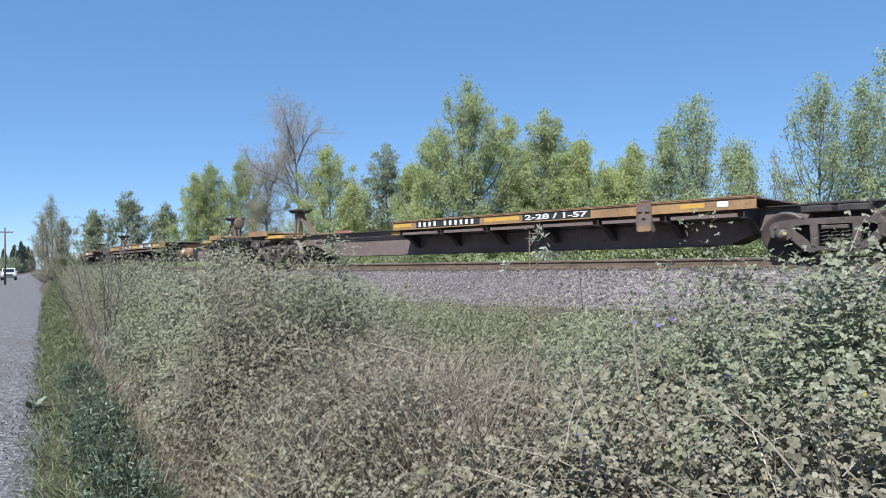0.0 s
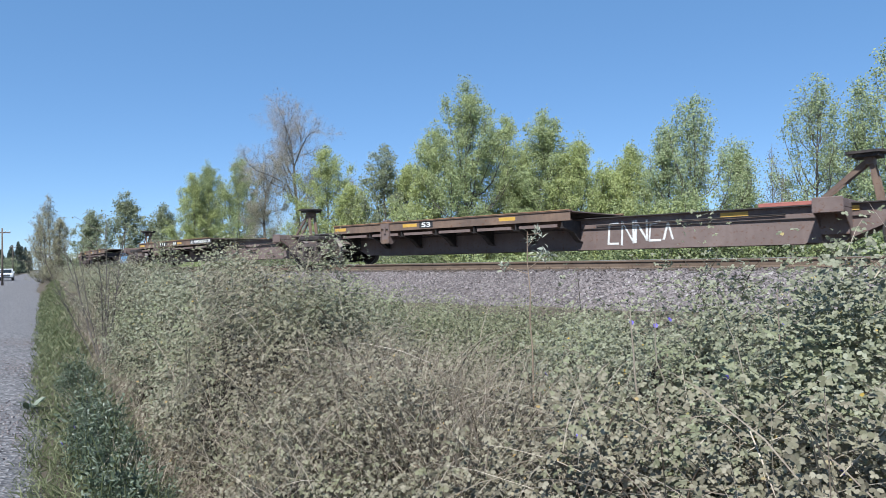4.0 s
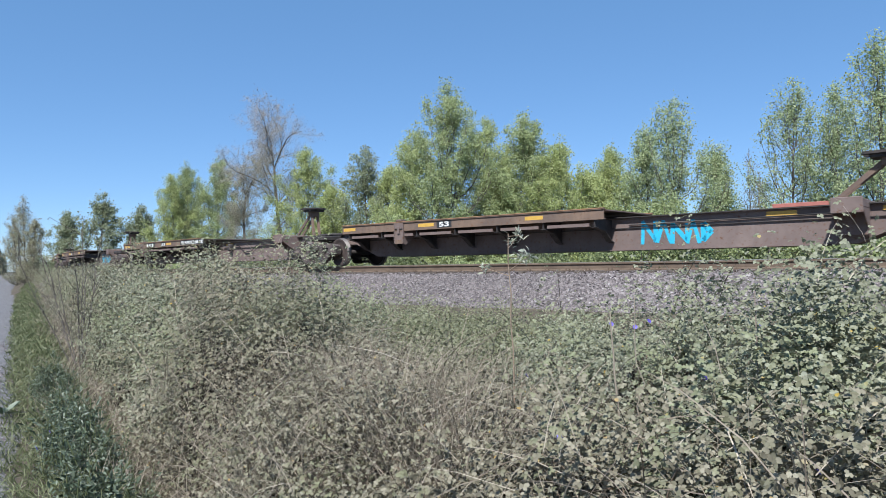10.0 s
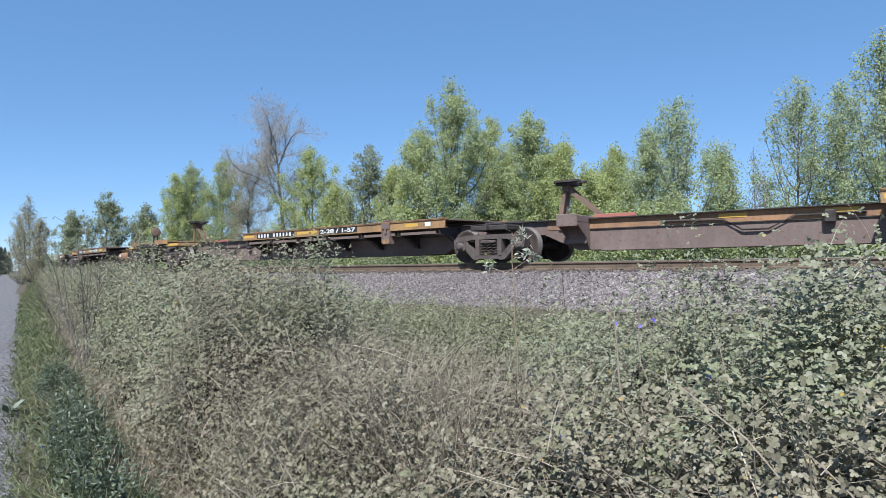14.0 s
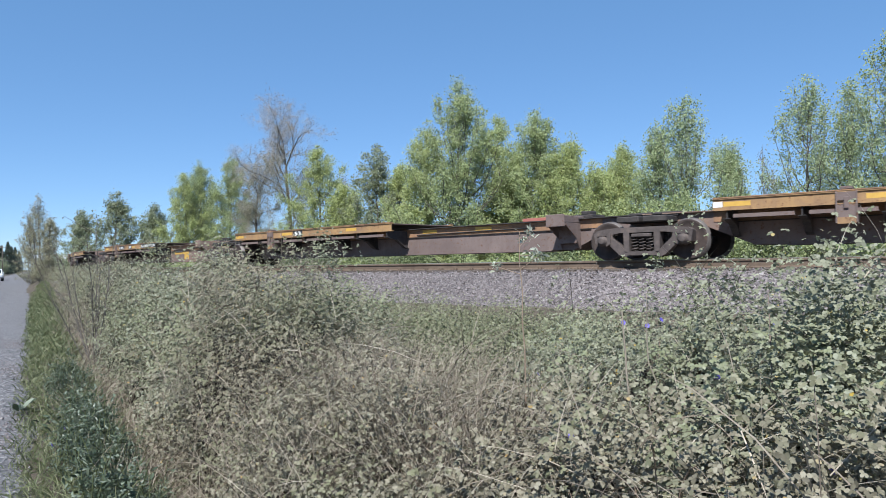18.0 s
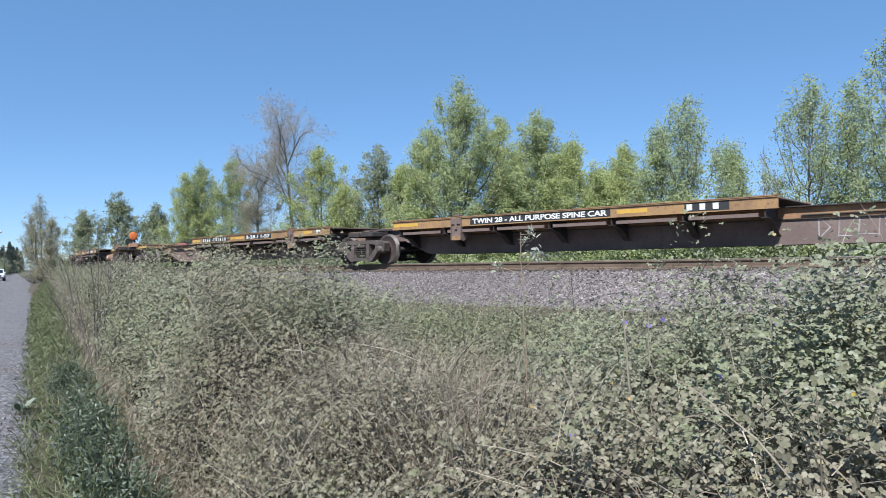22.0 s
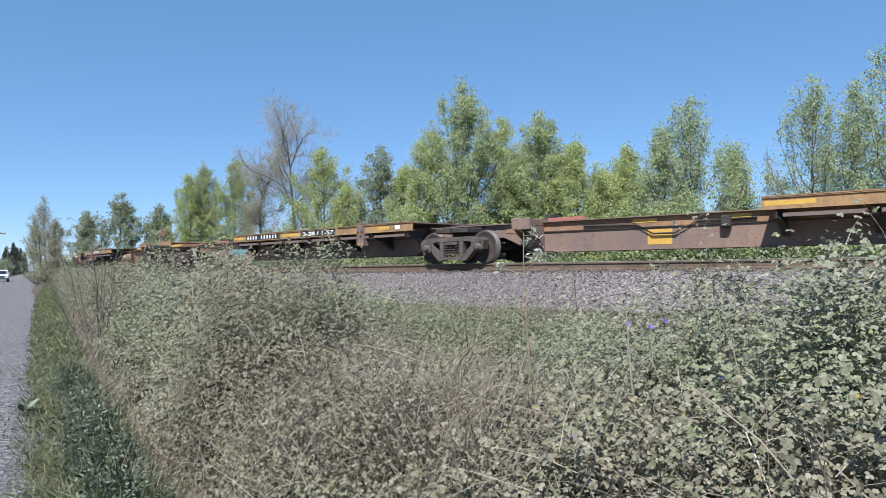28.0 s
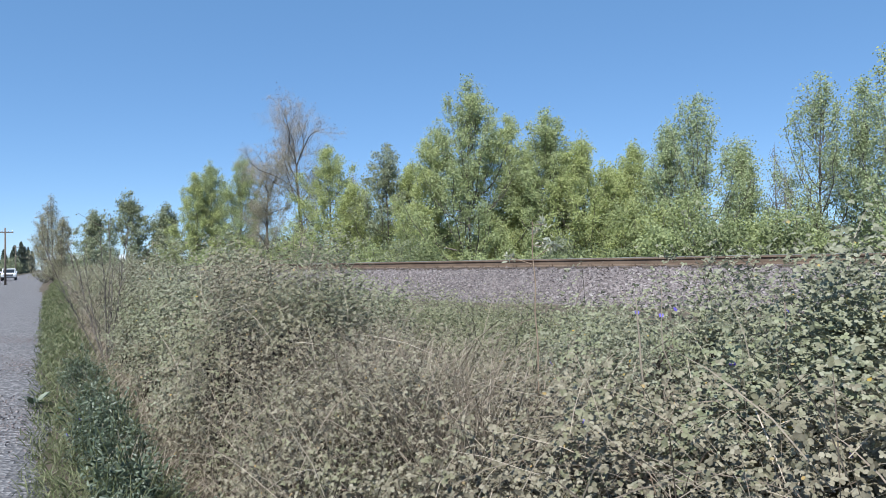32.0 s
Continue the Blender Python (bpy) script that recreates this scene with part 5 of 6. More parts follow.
def make_bush(x, y, top, rad, kind, seed):
    """A bramble mound: arching canes, sprays of leaves over a dark inside."""
    r = np.random.default_rng(seed)
    dist = math.hypot(x, y)
    z0 = float(ground_z(np.array([x]), np.array([y]))[0]) - 0.1
    h = top - z0
    root = new("bramble_bush")
    root.location = (x, y, z0)
    mat = {"g": M_BRAMBLE, "d": M_BRAMBLE2, "s": M_LOWWEED, "f": (M_BRAMBLE, M_BRAMBLE2)[seed % 2]}[kind]
    near = dist < 9.0 and kind in "gd"
    size = {"g": 0.0232 if dist < 4.7 else 0.025, "d": 0.0235, "s": 0.036, "f": 0.045}[kind] * (0.92 if near else 1.0 if kind in "sf" else 1.75)
    shape = ONE_QUAD if not near else ROUND if dist < 4.7 else KITE
    area = 4.4 * rad * max(rad, h)
    m = int(min(11500, area / (size * size * 1.35) * (0.85 if kind != "d" else 0.68))) if near else int(min(11000, area / (size * size * 0.31) * 0.75))
    toward = np.array((-x, -y, 0.6 * dist)) / dist

    def skin(u, k):
        q = (np.hypot(u[:, 0], u[:, 1]) ** 2.3 + np.abs(u[:, 2]) ** 2.3) ** (1 / 2.3)
        w = 1 + 0.13 * np.sin(u[:, 0] * 5.1 + seed) * np.cos(u[:, 1] * 4.3 + seed * 2) + 0.09 * np.sin(u[:, 0] * 11 + u[:, 2] * 9 + seed) + 0.06 * np.sin(u[:, 1] * 17 + u[:, 2] * 13 + seed)
        return u * (w * k / q)[:, None] * np.array((rad, rad, h * 0.93))

    def ways(n):
        u = unit(r.normal(size=(n * 2, 3)))
        u[:, 2] = np.abs(u[:, 2])
        keep = (u @ toward > -0.15) | (r.random(n * 2) < 0.3)
        return u[keep][:n]

    # sprays: leaves crowd round their shoots and leave hollows between
    v = ways(max(12, m // 34))
    c = skin(v, r.normal(1.0, 0.05, len(v)))
    j = r.integers(0, len(v), int(m * 0.62))
    c1 = c[j] + r.normal(size=(len(j), 3)) * np.array((1, 1, 0.75)) * (0.075 + 0.02 * rad)
    u = ways(int(m * 0.38))
    c2 = skin(u, r.uniform(0.72, 1.0, len(u)))
    p, u = np.concatenate([c1, c2]), np.concatenate([v[j], u])
    n = len(p)
    facing = u * 0.75 + np.array((0.05, -0.3, 0.7)) + r.normal(size=(n, 3)) * 0.6
    p[:, 2] = np.maximum(p[:, 2], 0.02)
    tagged(part("foliage", leaf_cloud("foliage", p, size * r.uniform(0.55, 1.3, n), facing, mat, shape, 0.35), None, root), kind="stuff")
    # shoots standing out of the skin
    m = 34
    v = unit(r.normal(size=(m, 3)) + np.array((0, 0, 0.7)))
    v[:, 2] = np.abs(v[:, 2])
    s = np.linspace(0, 1, 6)
    b = skin(v, np.full(m, 0.7))
    way = unit(v + r.normal(size=(m, 3)) * 0.45)
    ln = r.uniform(0.35, 0.8, m) * (0.10 + 0.66 * rad)
    C = b[:, None] + ln[:, None, None] * (way[:, None] * s[None, :, None] - np.array((0, 0, 0.55)) * (s ** 2)[None, :, None])
    tagged(part("cane_tangle", tubes("cane_tangle", C, np.full((m, 6), 0.003) * np.linspace(1.2, 0.6, 6), M_CANE, 4), None, root), kind="stuff")
    idx = np.repeat(np.arange(m), 10)
    f = r.uniform(0.45, 1.0, len(idx))
    q = np.stack([np.array([np.interp(ff, s, C[i, :, c]) for ff, i in zip(f, idx)]) for c in range(3)], -1) + r.normal(size=(len(idx), 3)) * 0.03
    tagged(part("sprig_foliage", leaf_cloud("sprig_foliage", q, size * r.uniform(0.6, 1.2, len(idx)), r.normal(size=(len(idx), 3)) * 0.6 + np.array((0, -0.3, 0.8)), mat, shape), None, root), kind="stuff")
    # dry grass standing up through the flank
    if kind in "df" or (kind == "g" and dist < 6.5):
        m = 420 if kind == "d" else 130
        v = unit(r.normal(size=(m, 3)) + toward * 0.8)
        v[:, 2] = np.abs(v[:, 2]) * 0.7
        b = skin(v, r.uniform(0.9, 1.06, m))
        lean = np.array((0.25, -0.15, 0.9)) if x < -1.3 else np.array((0.1, -0.2, 0.6))
        way = unit(lean + r.normal(size=(m, 3)) * 0.42)
        tagged(part("dry_stem_tangle", blades("dry_stem_tangle", b - way * 0.12, way, r.uniform(0.25, 0.7, m), np.full(m, 0.003 if kind == "f" else 0.0022) * r.uniform(0.6, 1.5, m), M_STRAW, 0.3), None, root), kind="stuff")
    # added dark core: stops the view through, its colour stands for inner shade
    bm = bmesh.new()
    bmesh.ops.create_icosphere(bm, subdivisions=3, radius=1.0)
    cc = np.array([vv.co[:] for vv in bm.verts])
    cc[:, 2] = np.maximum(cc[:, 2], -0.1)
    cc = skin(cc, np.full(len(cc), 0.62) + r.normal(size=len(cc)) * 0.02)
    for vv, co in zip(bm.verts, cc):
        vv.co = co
    part("shade_core", bm, M_INNER_SHADE, root)
    tagged(root, {"g": "green bramble mound with broad leaves and arching canes", "d": "dusty grey-green bramble with dry canes", "s": "fresh low green weeds below the ballast",
                  "f": "dusty bramble hedge along the road"}[kind], "bush", "brambles beside the ditch")


def road_place(r, d):
    """Plan place r metres along the road and d metres to its side."""
    return r * ROAD_WAY[0] + d * ROAD_SIDE[0], r * ROAD_WAY[1] + d * ROAD_SIDE[1]


def make_brambles():
    for i, (x, y, top, rad, kind) in enumerate(BUSHES):
        make_bush(x, y, top, rad, kind, 300 + i)
    for i, (r, d, rad, top) in enumerate(HEDGE):
        x, y = road_place(r, d)
        make_bush(x, y, top, rad, "f", 400 + i)


def make_low_cover():
    # a ragged carpet of small leaves over the whole strip between ditch and ballast
    N = 60000
    r = RNG.uniform(-6, 45, N)
    d = RNG.uniform(2.2, 12.5, N)
    x, y = road_place(r, d)
    keep = (off_track(x, y) > 3.4) & ~beyond(x, y) & (np.hypot(x, y) > 1.6)
    x, y = x[keep], y[keep]
    z = np.maximum(ground_z(x, y), -0.2) + np.abs(RNG.normal(size=len(x))) * 0.2 + 0.05
    P = np.stack([x, y, z], -1)
    n = RNG.normal(size=P.shape) * 0.5 + np.array((0, -0.3, 0.9))
    tagged(new("bramble_carpet", leaf_cloud("bramble_carpet", P, RNG.uniform(0.03, 0.07, len(P)), n, M_BRAMBLE)),
           "low tangle of dusty bramble leaves covering the bank", "undergrowth", kind="stuff")
    # dry grass: pale straws in fans, each fan leaning its own way
    cr = np.concatenate([RNG.uniform(3.4, 7.4, 90), RNG.uniform(0.8, 5.0, 36), RNG.uniform(5.5, 14, 64), RNG.uniform(14, 34, 40)])
    cd = np.concatenate([RNG.uniform(1.7, 2.6, 90), RNG.uniform(1.9, 4.0, 36), RNG.uniform(0.8, 1.4, 64), RNG.uniform(0.95, 1.4, 40)])
    lift = np.concatenate([np.full(90, 0.24), np.full(36, 0.15), np.full(64, 0.0), np.full(40, 0.0)])
    size = np.concatenate([np.full(90, 1.0), np.full(36, 0.75), np.full(64, 0.42), np.full(40, 0.5)])
    per = 84
    r = np.repeat(cr, per) + RNG.normal(size=len(cr) * per) * 0.26
    d = np.repeat(cd, per) + RNG.normal(size=len(cr) * per) * 0.26
    x, y = road_place(r, d)
    lean = np.repeat(RNG.normal(size=(len(cr), 3)) * np.array((0.42, 0.42, 0.1)) + np.array((0.14, 0.0, 1.0)), per, axis=0)
    keep = np.hypot(x, y) > 3.5
    P = np.stack([x, y, np.maximum(ground_z(x, y), -0.35) + np.repeat(lift, per)], -1)[keep]
    way = unit(lean[keep] + RNG.normal(size=P.shape) * 0.3)
    tagged(new("dry_grass", blades("dry_grass", P, way, RNG.uniform(0.4, 1.15, len(P)) * np.repeat(size, per)[keep], RNG.uniform(0.0012, 0.0024, len(P)) * np.clip(np.linalg.norm(P, axis=1) / 9, 1, 1.6), M_STRAW, 0.18)),
           "bleached dry grass stems leaning over the ditch", "dry grass", kind="stuff")
    # long dead canes thrown across the brambles
    m = 70
    r = RNG.uniform(0.5, 8.0, m)
    d = RNG.uniform(1.2, 4.6, m)
    x, y = road_place(r, d)
    ok = np.hypot(x, y) > 2.6
    b = np.stack([x, y, RNG.uniform(0.1, 0.7, m)], -1)[ok]
    way = unit(RNG.normal(size=b.shape) * 0.55 + np.array((0.25, -0.1, 0.9)))
    s = np.linspace(0, 1, 7)
    ln = RNG.uniform(0.5, 1.1, len(b))
    C = b[:, None] + ln[:, None, None] * (way[:, None] * s[None, :, None] - np.array((0, 0, 0.35)) * (s ** 2)[None, :, None]) + RNG.normal(size=(len(b), 7, 3)) * 0.012
    tagged(new("dead_canes", tubes("dead_canes", C, RNG.uniform(0.001, 0.002, len(b))[:, None] * np.linspace(1.1, 0.6, 7), M_STRAW, 5)), "dead bleached bramble canes arching over the leaves", "dead canes", kind="stuff")
    # green verge
    N = 42000
    r = np.where(RNG.random(N) < 0.22, RNG.uniform(-7, 4, N), RNG.uniform(0.02, 1.0, N) ** 2.3 * 70 + 2.6)
    d = RNG.uniform(-0.17, 0.8, N) + RNG.normal(size=N) * 0.05
    x, y = road_place(r, d)
    P = np.stack([x, y, ground_z(x, y) - 0.01], -1)
    way = unit(RNG.normal(size=P.shape) * 0.4 + np.array((0, 0, 1.0)))
    tagged(new("verge_grass", blades("verge_grass", P, way, RNG.uniform(0.06, 0.28, N) * (0.6 + 0.9 * np.clip(d, 0, 1)), RNG.uniform(0.0022, 0.0045, N) * np.clip(np.abs(r) / 7, 1, 4), M_GRASS, 0.4)),
           "short green grass along the edge of the gravel road", "grass", kind="stuff")
    # loose gravel on the shoulder
    N = 14000
    r, d = 3 + 17 * RNG.uniform(0, 1, N) ** 1.6, -np.abs(RNG.normal(size=N)) * 1.2 - 0.02
    x, y = road_place(r, d)
    z = 0.04 - 0.0045 * (d + 3.6) ** 2
    P = np.stack([x, y, z], -1)
    tagged(new("loose_gravel", leaf_cloud("loose_gravel", P, RNG.uniform(0.01, 0.03, N), RNG.normal(size=(N, 3)) + np.array((0, 0, 0.6)), M_STONE, BROAD)), "loose grey gravel on the road's shoulder", "gravel", kind="stuff")


LANCE = (np.array([(0, 0, 0), (0.5, 0, 0.03), (1.0, 0, -0.12), (0.15, 0.10, 0.04), (0.5, 0.17, 0.05), (0.8, 0.09, -0.02), (0.15, -0.10, 0.04), (0.5, -0.17, 0.05), (0.8, -0.09, -0.02)]), BROAD[1])


def make_weeds():
    """Broad-leaved plants crowding the verge above the ditch."""
    src = []
    for k in range(5):
        r = np.random.default_rng(70 + k)
        root = new("weed_plant")
        m = 7
        b = r.normal(size=(m, 3)) * np.array((0.07, 0.07, 0))
        way = unit(r.normal(size=(m, 3)) * 0.3 + np.array((0, 0, 1)))
        s = np.linspace(0, 1, 4)
        h = r.uniform(0.25, 0.55, m)
        C = b[:, None] + h[:, None, None] * way[:, None] * s[None, :, None]
        tagged(part("stemwork", tubes("stemwork", C, np.full((m, 4), 0.004), M_GRASS, 4), None, root), kind="stuff")
        i = np.repeat(np.arange(m), 48)
        f = r.uniform(0.15, 1.0, len(i))
        p = C[i, 0] + (C[i, -1] - C[i, 0]) * f[:, None] + r.normal(size=(len(i), 3)) * 0.035
        out = r.normal(size=(len(i), 3)) * 0.8 + np.array((0, 0, 1.0))
        tagged(part("foliage", leaf_cloud("foliage", p, r.uniform(0.028, 0.062, len(i)), out, M_WEED, LANCE, 0.15), None, root), kind="stuff")
        tagged(root, "dark green broad-leaved weed crowding the verge", "weed", "weeds above the ditch")
        src.append(root)
    rnd = random.Random(9)
    for i in range(85):
        r = 3.8 + 8.5 * rnd.random() ** 1.5
        d = rnd.uniform(0.22, 0.86 if r < 6.0 else 0.68)
        x, y = road_place(r, d)
        m = pose(x, y, float(ground_z(np.array([x]), np.array([y]))[0]) - 0.01, rnd.uniform(-14, 14), rnd.uniform(-14, 14), rnd.uniform(0, 360)) @ Matrix.Scale(rnd.uniform(0.6, 1.15), 4)
        if i < 5:
            src[i].matrix_basis = m
        else:
            copy_thing(src[i % 5], m)
    # a dock at the road's edge
    root = new("dock_plant")
    r = np.random.default_rng(3)
    p = r.normal(size=(12, 3)) * np.array((0.03, 0.03, 0.01)) + np.array((0, 0, 0.04))
    part("foliage", leaf_cloud("foliage", p, r.uniform(0.12, 0.22, 12), r.normal(size=(12, 3)) * 0.35 + np.array((0, 0, 0.9)), M_WEED, LANCE, -0.2), None, root)
    root.location = (-8.35, 4.58, 0.0)
    tagged(root, "dark dock plant with long leaves at the gravel's edge", "weed")


def make_stalk(name, base, top, radius, label, leaves, seed, mat=M_CANE, leaf_mat=M_BRAMBLE2):
    """A single upright stem with tufts of narrow leaves near its top."""
    r = np.random.default_rng(seed)
    root = new(name)
    root.location = base
    v = np.array(top) - np.array(base)
    s = np.linspace(0, 1, 8)
    C = v[None] * s[:, None] + r.normal(size=(8, 3)) * 0.008
    C[0] = 0
    part("stem", tubes("stem", C[None], (radius * np.linspace(1, 0.5, 8))[None], mat, 6), None, root)
    if leaves:
        m = 5
        f = r.uniform(0.76, 1.0, m)
        b = v[None] * f[:, None]
        way = unit(r.normal(size=(m, 3)) * np.array((1, 1, 0.3)) + np.array((0, 0, 0.5)))
        tw = b[:, None] + way[:, None] * np.linspace(0, 0.16, 4)[None, :, None]
        tagged(part("side_shoot", tubes("side_shoot", tw, np.full((m, 4), radius * 0.4), mat, 4), None, root), kind="stuff")
        q = np.repeat(tw[:, -1], leaves // m, axis=0)
        q = q + r.normal(size=q.shape) * 0.02
        tagged(part("foliage", leaf_cloud("foliage", q, r.uniform(0.028, 0.055, len(q)), r.normal(size=q.shape) + np.array((0, -0.5, 0.5)), leaf_mat, LANCE, -0.4), None, root), kind="stuff")
    tagged(root, label, "plant")


def make_sapling():
    """A leafless many-stemmed shrub beside the road."""
    r = np.random.default_rng(12)
    root = new("bare_sapling")
    x, y = -11.75, 7.75
    z = float(ground_z(np.array([x]), np.array([y]))[0])
    root.location = (x, y, z)
    m = 11
    s = np.linspace(0, 1, 7)
    way = unit(r.normal(size=(m, 3)) * np.array((0.32, 0.32, 0)) + np.array((-0.03, 0, 1)))
    ln = r.uniform(1.7, 2.6, m)
    ln[0], way[0] = 2.45, unit(np.array((0.02, 0, 1.0)))
    C = ln[:, None, None] * (way[:, None] * s[None, :, None] + np.array((0, 0, 0.12)) * (s ** 2)[None, :, None]) + r.normal(size=(m, 7, 3)) * 0.02 * s[None, :, None]
    tagged(part("stemwork", tubes("stemwork", C, r.uniform(0.010, 0.016, m)[:, None] * np.linspace(1, 0.3, 7), M_BARK, 5), None, root), kind="stuff")
    i = np.repeat(np.arange(m), 13)
    f = r.uniform(0.3, 0.98, len(i))
    b = np.stack([np.array([np.interp(ff, s, C[j, :, c]) for ff, j in zip(f, i)]) for c in range(3)], -1)
    w = unit(way[i] + r.normal(size=(len(i), 3)) * 0.45)
    T = b[:, None] + w[:, None] * (r.uniform(0.25, 0.6, len(i))[:, None] * np.linspace(0, 1, 4)[None])[:, :, None]
    tagged(part("twigwork", tubes("twigwork", T, np.full((len(i), 4), 0.006) * np.linspace(1, 0.5, 4), M_BARK, 3), None, root), kind="stuff")
    q = np.repeat(T[:, 1:].reshape(-1, 3), 2, axis=0) + r.normal(size=(len(i) * 6, 3)) * 0.02
    tagged(part("budwork", leaf_cloud("budwork", q, r.uniform(0.02, 0.05, len(q)), r.normal(size=q.shape), M_OLIVE), None, root), kind="stuff")
    tagged(root, "leafless many-stemmed sapling with small buds beside the ditch", "sapling")


FLOWERS = ((-1.03, 2.78, 0.93), (-1.05, 4.12, 1.27), (-1.17, 4.05, 1.29), (-0.99, 4.2, 1.3), (-0.09, 2.75, 0.92), (-0.37, 3.9, 1.32), (-1.6, 3.8, 1.0), (-4.9, 2.9, 0.42), (-5.4, 3.3, 0.4), (-0.55, 3.35, 1.12))


def make_flowers():
    first = None
    for i, (x, y, z) in enumerate(FLOWERS):
        m = pose(x, y, z, 55 + 10 * math.sin(i), 10 * math.cos(i * 2), 20 * i)
        if first is None:
            first = new("violet_flower")
            for k in range(5):
                bm = bmesh.new()
                pts = [(0.003, -0.002), (0.009, -0.006), (0.014, -0.004), (0.014, 0.004), (0.009, 0.006), (0.003, 0.002)]
                prism(bm, pts, -0.0008, 0.0008, "z")
                part("petal", bm, M_FLOWER, first).rotation_euler = (0, -0.2, k * 2 * math.pi / 5)
            bm = bmesh.new()
            tube(bm, [(0, 0, 0), (0.01, 0, -0.06), (0.03, 0.01, -0.14)], 0.0015, 4)
            part("stem", bm, M_GRASS, first)
            first.matrix_basis = m
            tagged(first, "small violet periwinkle flower among the brambles", "flower", "violet flowers")
        else:
            copy_thing(first, m)


# ---------------------------------------------------------------- far along the road
M_CARWHITE = plain("white_car_paint", (0.72, 0.73, 0.74), 0.25)
M_GLASS = plain("dark_glass", (0.02, 0.025, 0.03), 0.08)
M_TYRE = plain("tyre_rubber", (0.02, 0.02, 0.02), 0.8)
M_LAMP = plain("headlamp_glass", (0.6, 0.62, 0.62), 0.1)
M_CHROME = plain("grey_grille", (0.12, 0.12, 0.125), 0.35, 0.6)
M_POLE = mottled("pole_wood", ((0.3, (0.09, 0.07, 0.055)), (0.7, (0.18, 0.15, 0.125))), 3, 0.9, 0, 0.2, 0.01, (4, 4, 0.5))
M_ROOF = plain("pale_metal_roof", (0.5, 0.52, 0.54), 0.5)
M_WALL = plain("pale_siding", (0.55, 0.54, 0.5), 0.7)


def make_pickup():
    """A white pickup, parked at the far roadside, facing the camera."""
    root = new("pickup_truck")
    body = bmesh.new()
    prism(body, [(-2.7, 0.45), (2.55, 0.45), (2.7, 0.6), (2.68, 1.0), (2.55, 1.12), (1.35, 1.18), (-0.55, 1.18), (-2.7, 1.15)], -0.98, 0.98)
    bmesh.ops.bevel(body, geom=list(body.edges), offset=0.05, segments=2, affect="EDGES")
    part("body", body, M_CARWHITE, root)
    cab = bmesh.new()
    prism(cab, [(-0.6, 1.15), (1.35, 1.15), (0.6, 1.78), (0.4, 1.85), (-0.45, 1.84), (-0.6, 1.75)], -0.85, 0.85)
    bmesh.ops.bevel(cab, geom=list(cab.edges), offset=0.04, segments=2, affect="EDGES")
    part("cab", cab, M_CARWHITE, root)
    ws = bmesh.new()
    prism(ws, [(1.3, 1.22), (1.33, 1.22), (0.72, 1.74), (0.69, 1.74)], -0.74, 0.74)
    part("windscreen", ws, M_GLASS, root)
    for y in (-0.862, 0.852):
        part("side_window", boxes((-0.45, 0.75, y, y + 0.01, 1.24, 1.70)), M_GLASS, root)
    part("grille", boxes((2.66, 2.72, -0.6, 0.6, 0.68, 0.98), bevel=0.01), M_CHROME, root)
    part("bumper", boxes((2.6, 2.82, -0.98, 0.98, 0.42, 0.62), bevel=0.03), M_CHROME, root)
    for y in (-0.78, 0.78):
        part("headlight", boxes((2.64, 2.73, y - 0.16, y + 0.16, 0.74, 0.98), bevel=0.02), M_LAMP, root)
        part("mirror", boxes((0.95, 1.1, y * 1.33 - 0.1, y * 1.33 + 0.1, 1.2, 1.42), bevel=0.03), M_CARWHITE, root)
        for x in (-1.75, 1.75):
            w = part("wheel", lathe(bmesh.new(), [(-0.12, 0.2), (-0.13, 0.36), (-0.1, 0.4), (0.1, 0.4), (0.13, 0.36), (0.12, 0.2)], "y", 20, (x, y * 1.12, 0.4)), M_TYRE, root)
            part("rim", lathe(bmesh.new(), [(-0.135, 0.03), (-0.128, 0.22), (0.128, 0.22), (0.135, 0.03)], "y", 16, (x, y * 1.12, 0.4)), M_CHROME, w)
    x, y = road_place(128.0, -5.1)
    root.matrix_basis = pose(x, y, 0.0, 0, 0, -29.6)
    tagged(root, "white pickup truck parked at the side of the gravel road", "pickup truck")


def make_pole(x, y, h):
    root = new("utility_pole")
    root.location = (x, y, 0)
    part("post", lathe(bmesh.new(), [(0, 0.11), (h, 0.07)], "z", 12), M_POLE, root)
    bm = boxes((-0.75, 0.75, -0.05, 0.05, h - 0.53, h - 0.42))
    c = part("crossarm", bm, M_POLE, root)
    c.rotation_euler = (0, 0, radians(60))
    for k in (-0.68, -0.28, 0.28, 0.68):
        part("insulator", lathe(bmesh.new(), [(h - 0.42, 0.03), (h - 0.36, 0.06), (h - 0.28, 0.05), (h - 0.24, 0.02)], "z", 8, (k, 0, 0)), M_LAMP, c)
    tagged(root, "weathered wooden utility pole with a crossarm", "utility pole", "poles along the road")


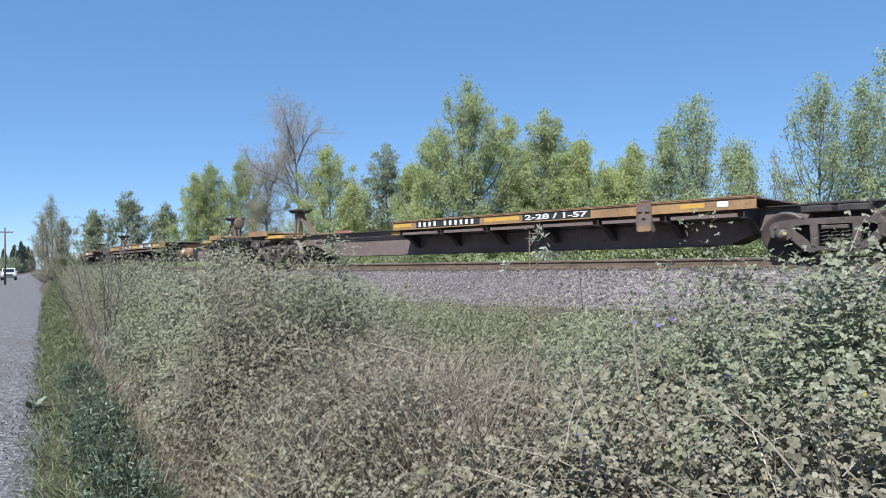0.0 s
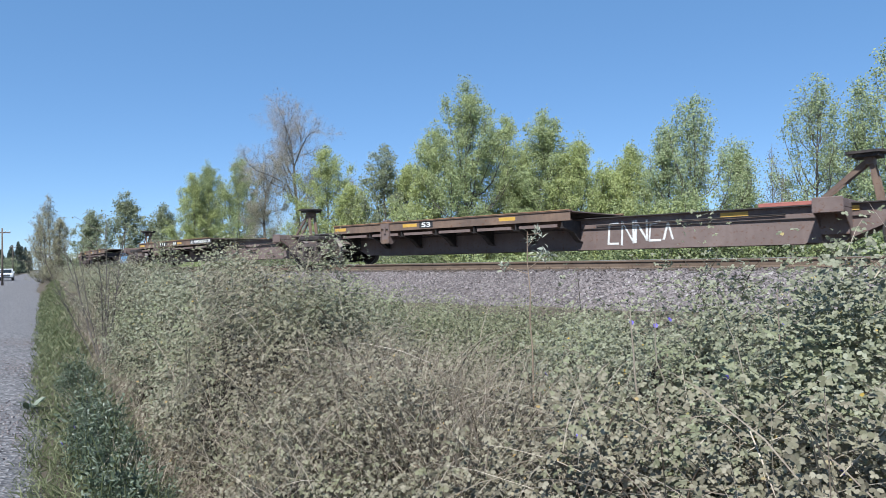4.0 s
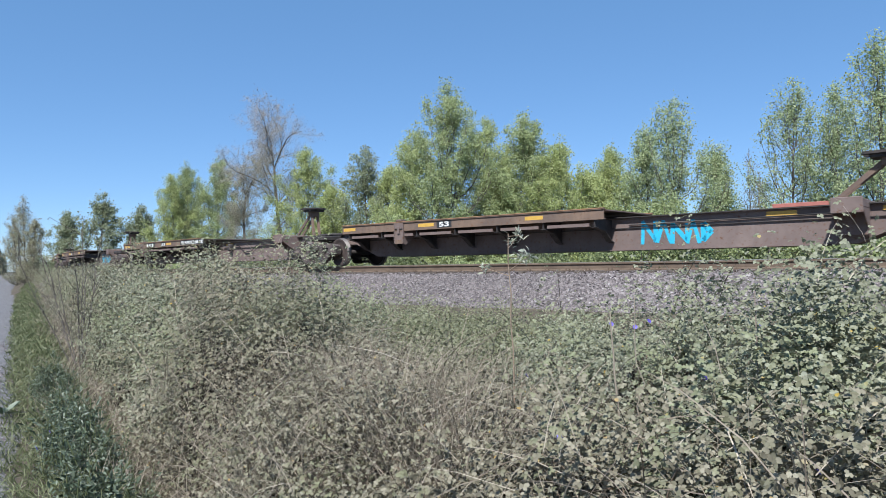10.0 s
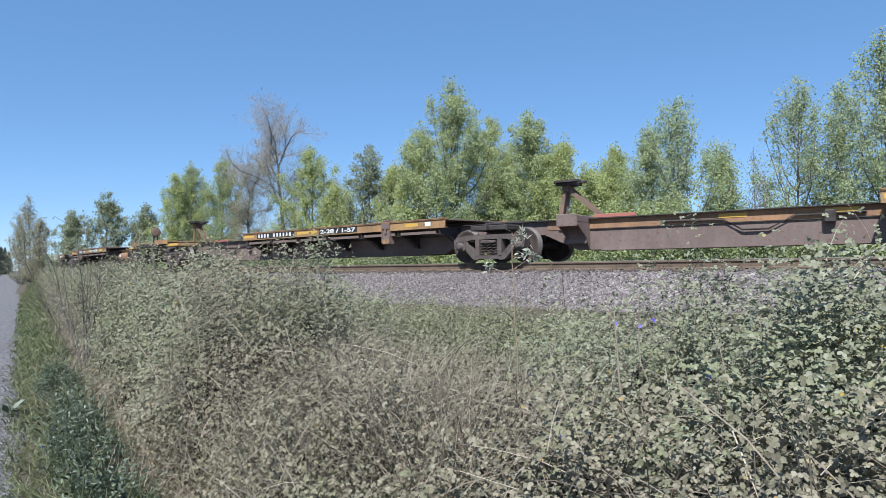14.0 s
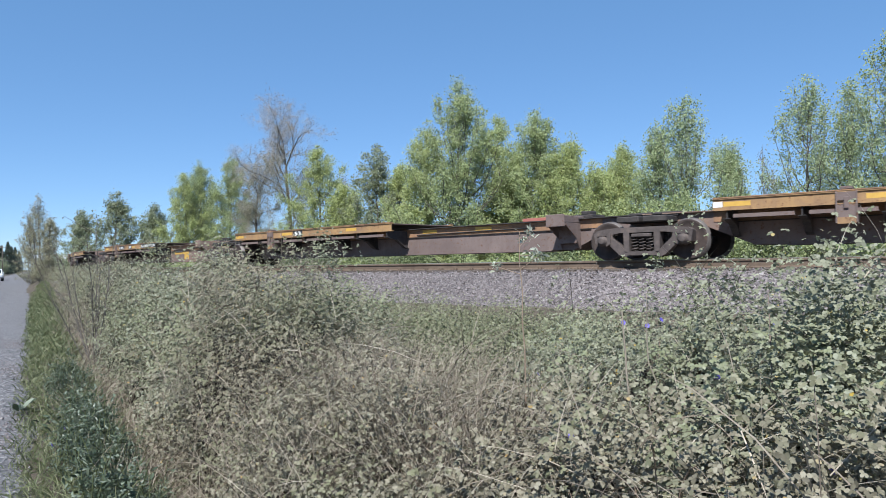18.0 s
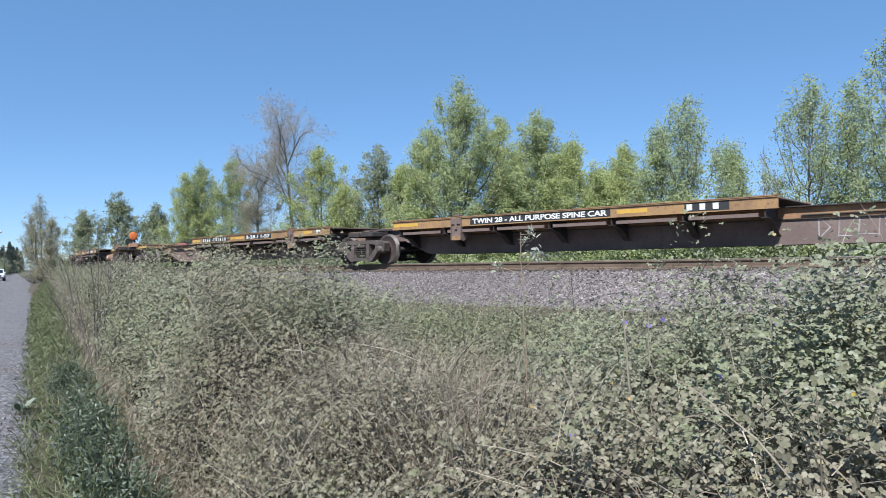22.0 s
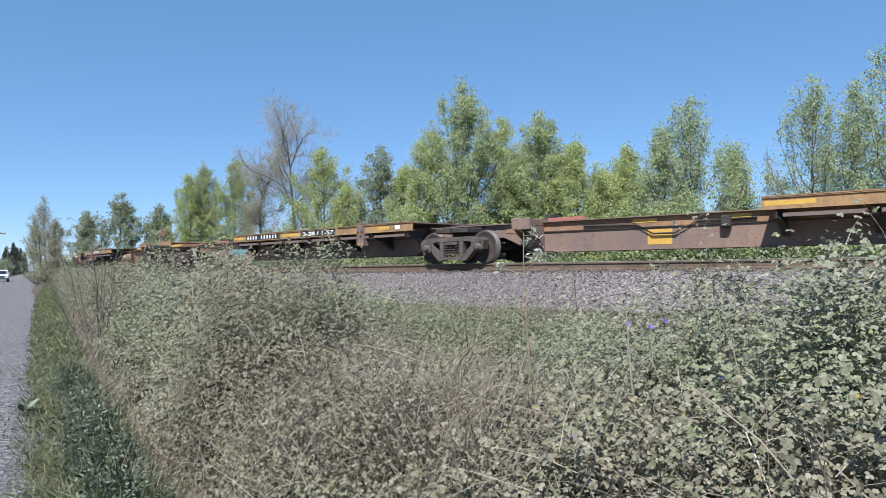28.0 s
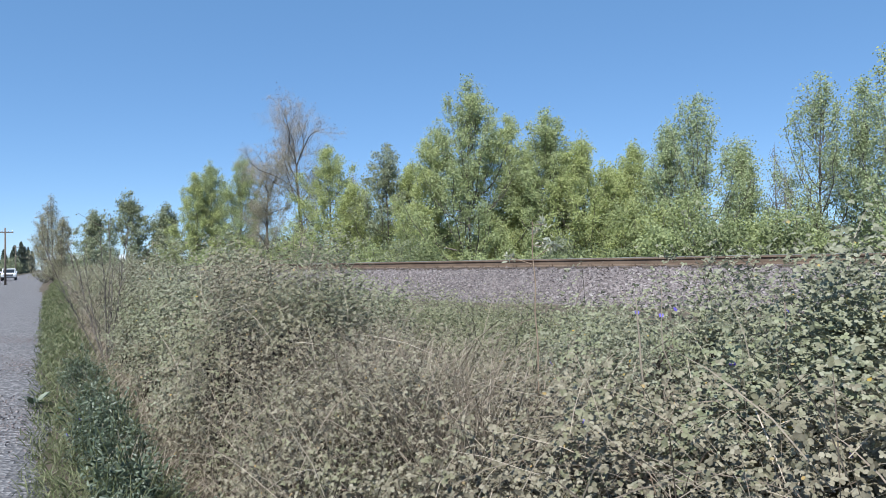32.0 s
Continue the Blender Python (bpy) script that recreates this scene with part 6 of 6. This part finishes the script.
def make_conifer(x, y, h, seed):
    """Whorls of drooping boughs round a straight trunk."""
    r = np.random.default_rng(seed)
    root = new("conifer")
    root.location = (x, y, 0)
    part("trunk", lathe(bmesh.new(), [(0, 0.25), (h * 0.95, 0.04)], "z", 8), M_BARK, root)
    N = 4200
    t = r.uniform(0.05, 1.0, N) ** 0.85
    edge = (1 - t) ** 0.8 * h * 0.27 * (0.72 + 0.4 * np.abs(np.sin(t * 19 + seed)))
    a = r.uniform(0, 6.283, N)
    rad = edge * np.sqrt(r.uniform(0.15, 1.1, N)) * (0.85 + 0.25 * np.sin(a * 3 + t * 11 + seed))
    p = np.stack([rad * np.cos(a), rad * np.sin(a), t * h - rad * 0.25], -1)
    tagged(part("crown", leaf_cloud("crown", p, r.uniform(0.3, 0.6, N), r.normal(size=(N, 3)) + np.array((0, 0, 0.5)), M_CONIFER, ONE_QUAD, 0.6), None, root), kind="stuff")
    tagged(root, "dark green conifer far down the road", "conifer", "conifers in the distance")


def make_far():
    make_pickup()
    make_pole(-78.5, 40.15, 6.1)
    make_pole(-158.0, 83.0, 7.0)
    for i, (x, y, h) in enumerate(FIRS):
        make_conifer(x, y, h, 40 + i)
    for i in range(14):
        x, y = road_place(185 + i * 22, -10.5 - (i % 3) * 2.5)
        make_shrub(x, y, 4.0 + (i % 4) * 0.8, 3.2, M_FARLEAF, 1300 + i, 2000, 0.32, "green hedge along the far side of the road")
    for i in range(8):
        x, y = road_place(170 + i * 12, 4 + (i % 4) * 3)
        make_shrub(x, y, 5.0 + (i % 3), 4.0, M_FARLEAF, 1400 + i, 2000, 0.3, "distant trees at the end of the road")
    root = new("farm_shed")
    x, y = road_place(185, 9.5)
    root.matrix_basis = pose(x, y, 0, 0, 0, 62)
    part("wall", boxes((-9, 9, -6, 6, -0.3, 3.6)), M_WALL, root)
    bm = bmesh.new()
    prism(bm, [(-6.5, 3.5), (0, 4.8), (6.5, 3.5), (6.5, 3.65), (0, 4.95), (-6.5, 3.65)], -9.5, 9.5, "x")
    part("roof", bm, M_ROOF, root)
    part("door", boxes((-2.0, 2.0, -6.06, -6.003, 0, 2.8)), M_ROOF, root)
    tagged(root, "pale farm shed with a metal roof in the distance", "shed")


# plan place and height of each conifer beyond the road's far side
FIRS = tuple((road_place(r, d) + (h,)) for r, d, h in ((320, -11.0, 11), (330, -9.0, 12.8), (345, -12.5, 10), (400, -9.4, 13), (410, -8.2, 11.5), (480, -9.5, 15), (560, -8.8, 14.5), (300, -13.5, 9)))

make_trees()
make_undergrowth()
make_brambles()
make_low_cover()
make_weeds()
make_stalk("weed_stalk", (-1.80, 4.10, 0.55), (-1.81, 4.04, 1.83), 0.006, "tall pale weed stalk with tufts of silvery leaves", 90, 1, M_CANE, M_SILVER)
make_stalk("dry_stalk", (-0.95, 3.44, 0.7), (-0.99, 3.40, 1.40), 0.007, "bleached dry stalk standing in the brambles", 0, 2, M_STRAW)
make_stalk("dry_stalk", (-0.80, 3.25, 0.8), (-0.83, 3.20, 1.50), 0.004, "bleached dry stalk standing in the brambles", 0, 3, M_STRAW)
make_stalk("dry_stalk", (-2.9, 3.6, 0.3), (-2.95, 3.5, 1.05), 0.004, "bleached dry stalk standing in the brambles", 0, 4, M_STRAW)
make_sapling()
make_flowers()
make_far()


def motions():
    """The train runs east at a steady speed."""
    times = [0.5 * i for i in range(65)]

    def rows_of(place, s_mid):
        rows = []
        for t in times:
            s = s_mid - SPEED * t
            if t in (0.0, 32.0) or -70 < s < 130 or t % 4 == 0:
                rows.append((t, place(t)))
        return rows

    for ob, s in TRUCKS:
        def place(t, s=s):
            p, a = track(s - SPEED * t, TRACK_OFF)
            return Matrix.Translation((p.x, p.y, RAIL_TOP)) @ Matrix.Rotation(-a, 4, "Z")
        walk(ob, rows_of(place, s))
    for ob, front, rear in UNITS:
        def place(t, front=front, rear=rear):
            f, _ = track(front - SPEED * t, TRACK_OFF)
            r, _ = track(rear - SPEED * t, TRACK_OFF)
            d = f - r
            m = (f + r) / 2
            return Matrix.Translation((m.x, m.y, RAIL_TOP)) @ Matrix.Rotation(math.atan2(d.y, d.x), 4, "Z")
        walk(ob, rows_of(place, (front + rear) / 2))


motions()
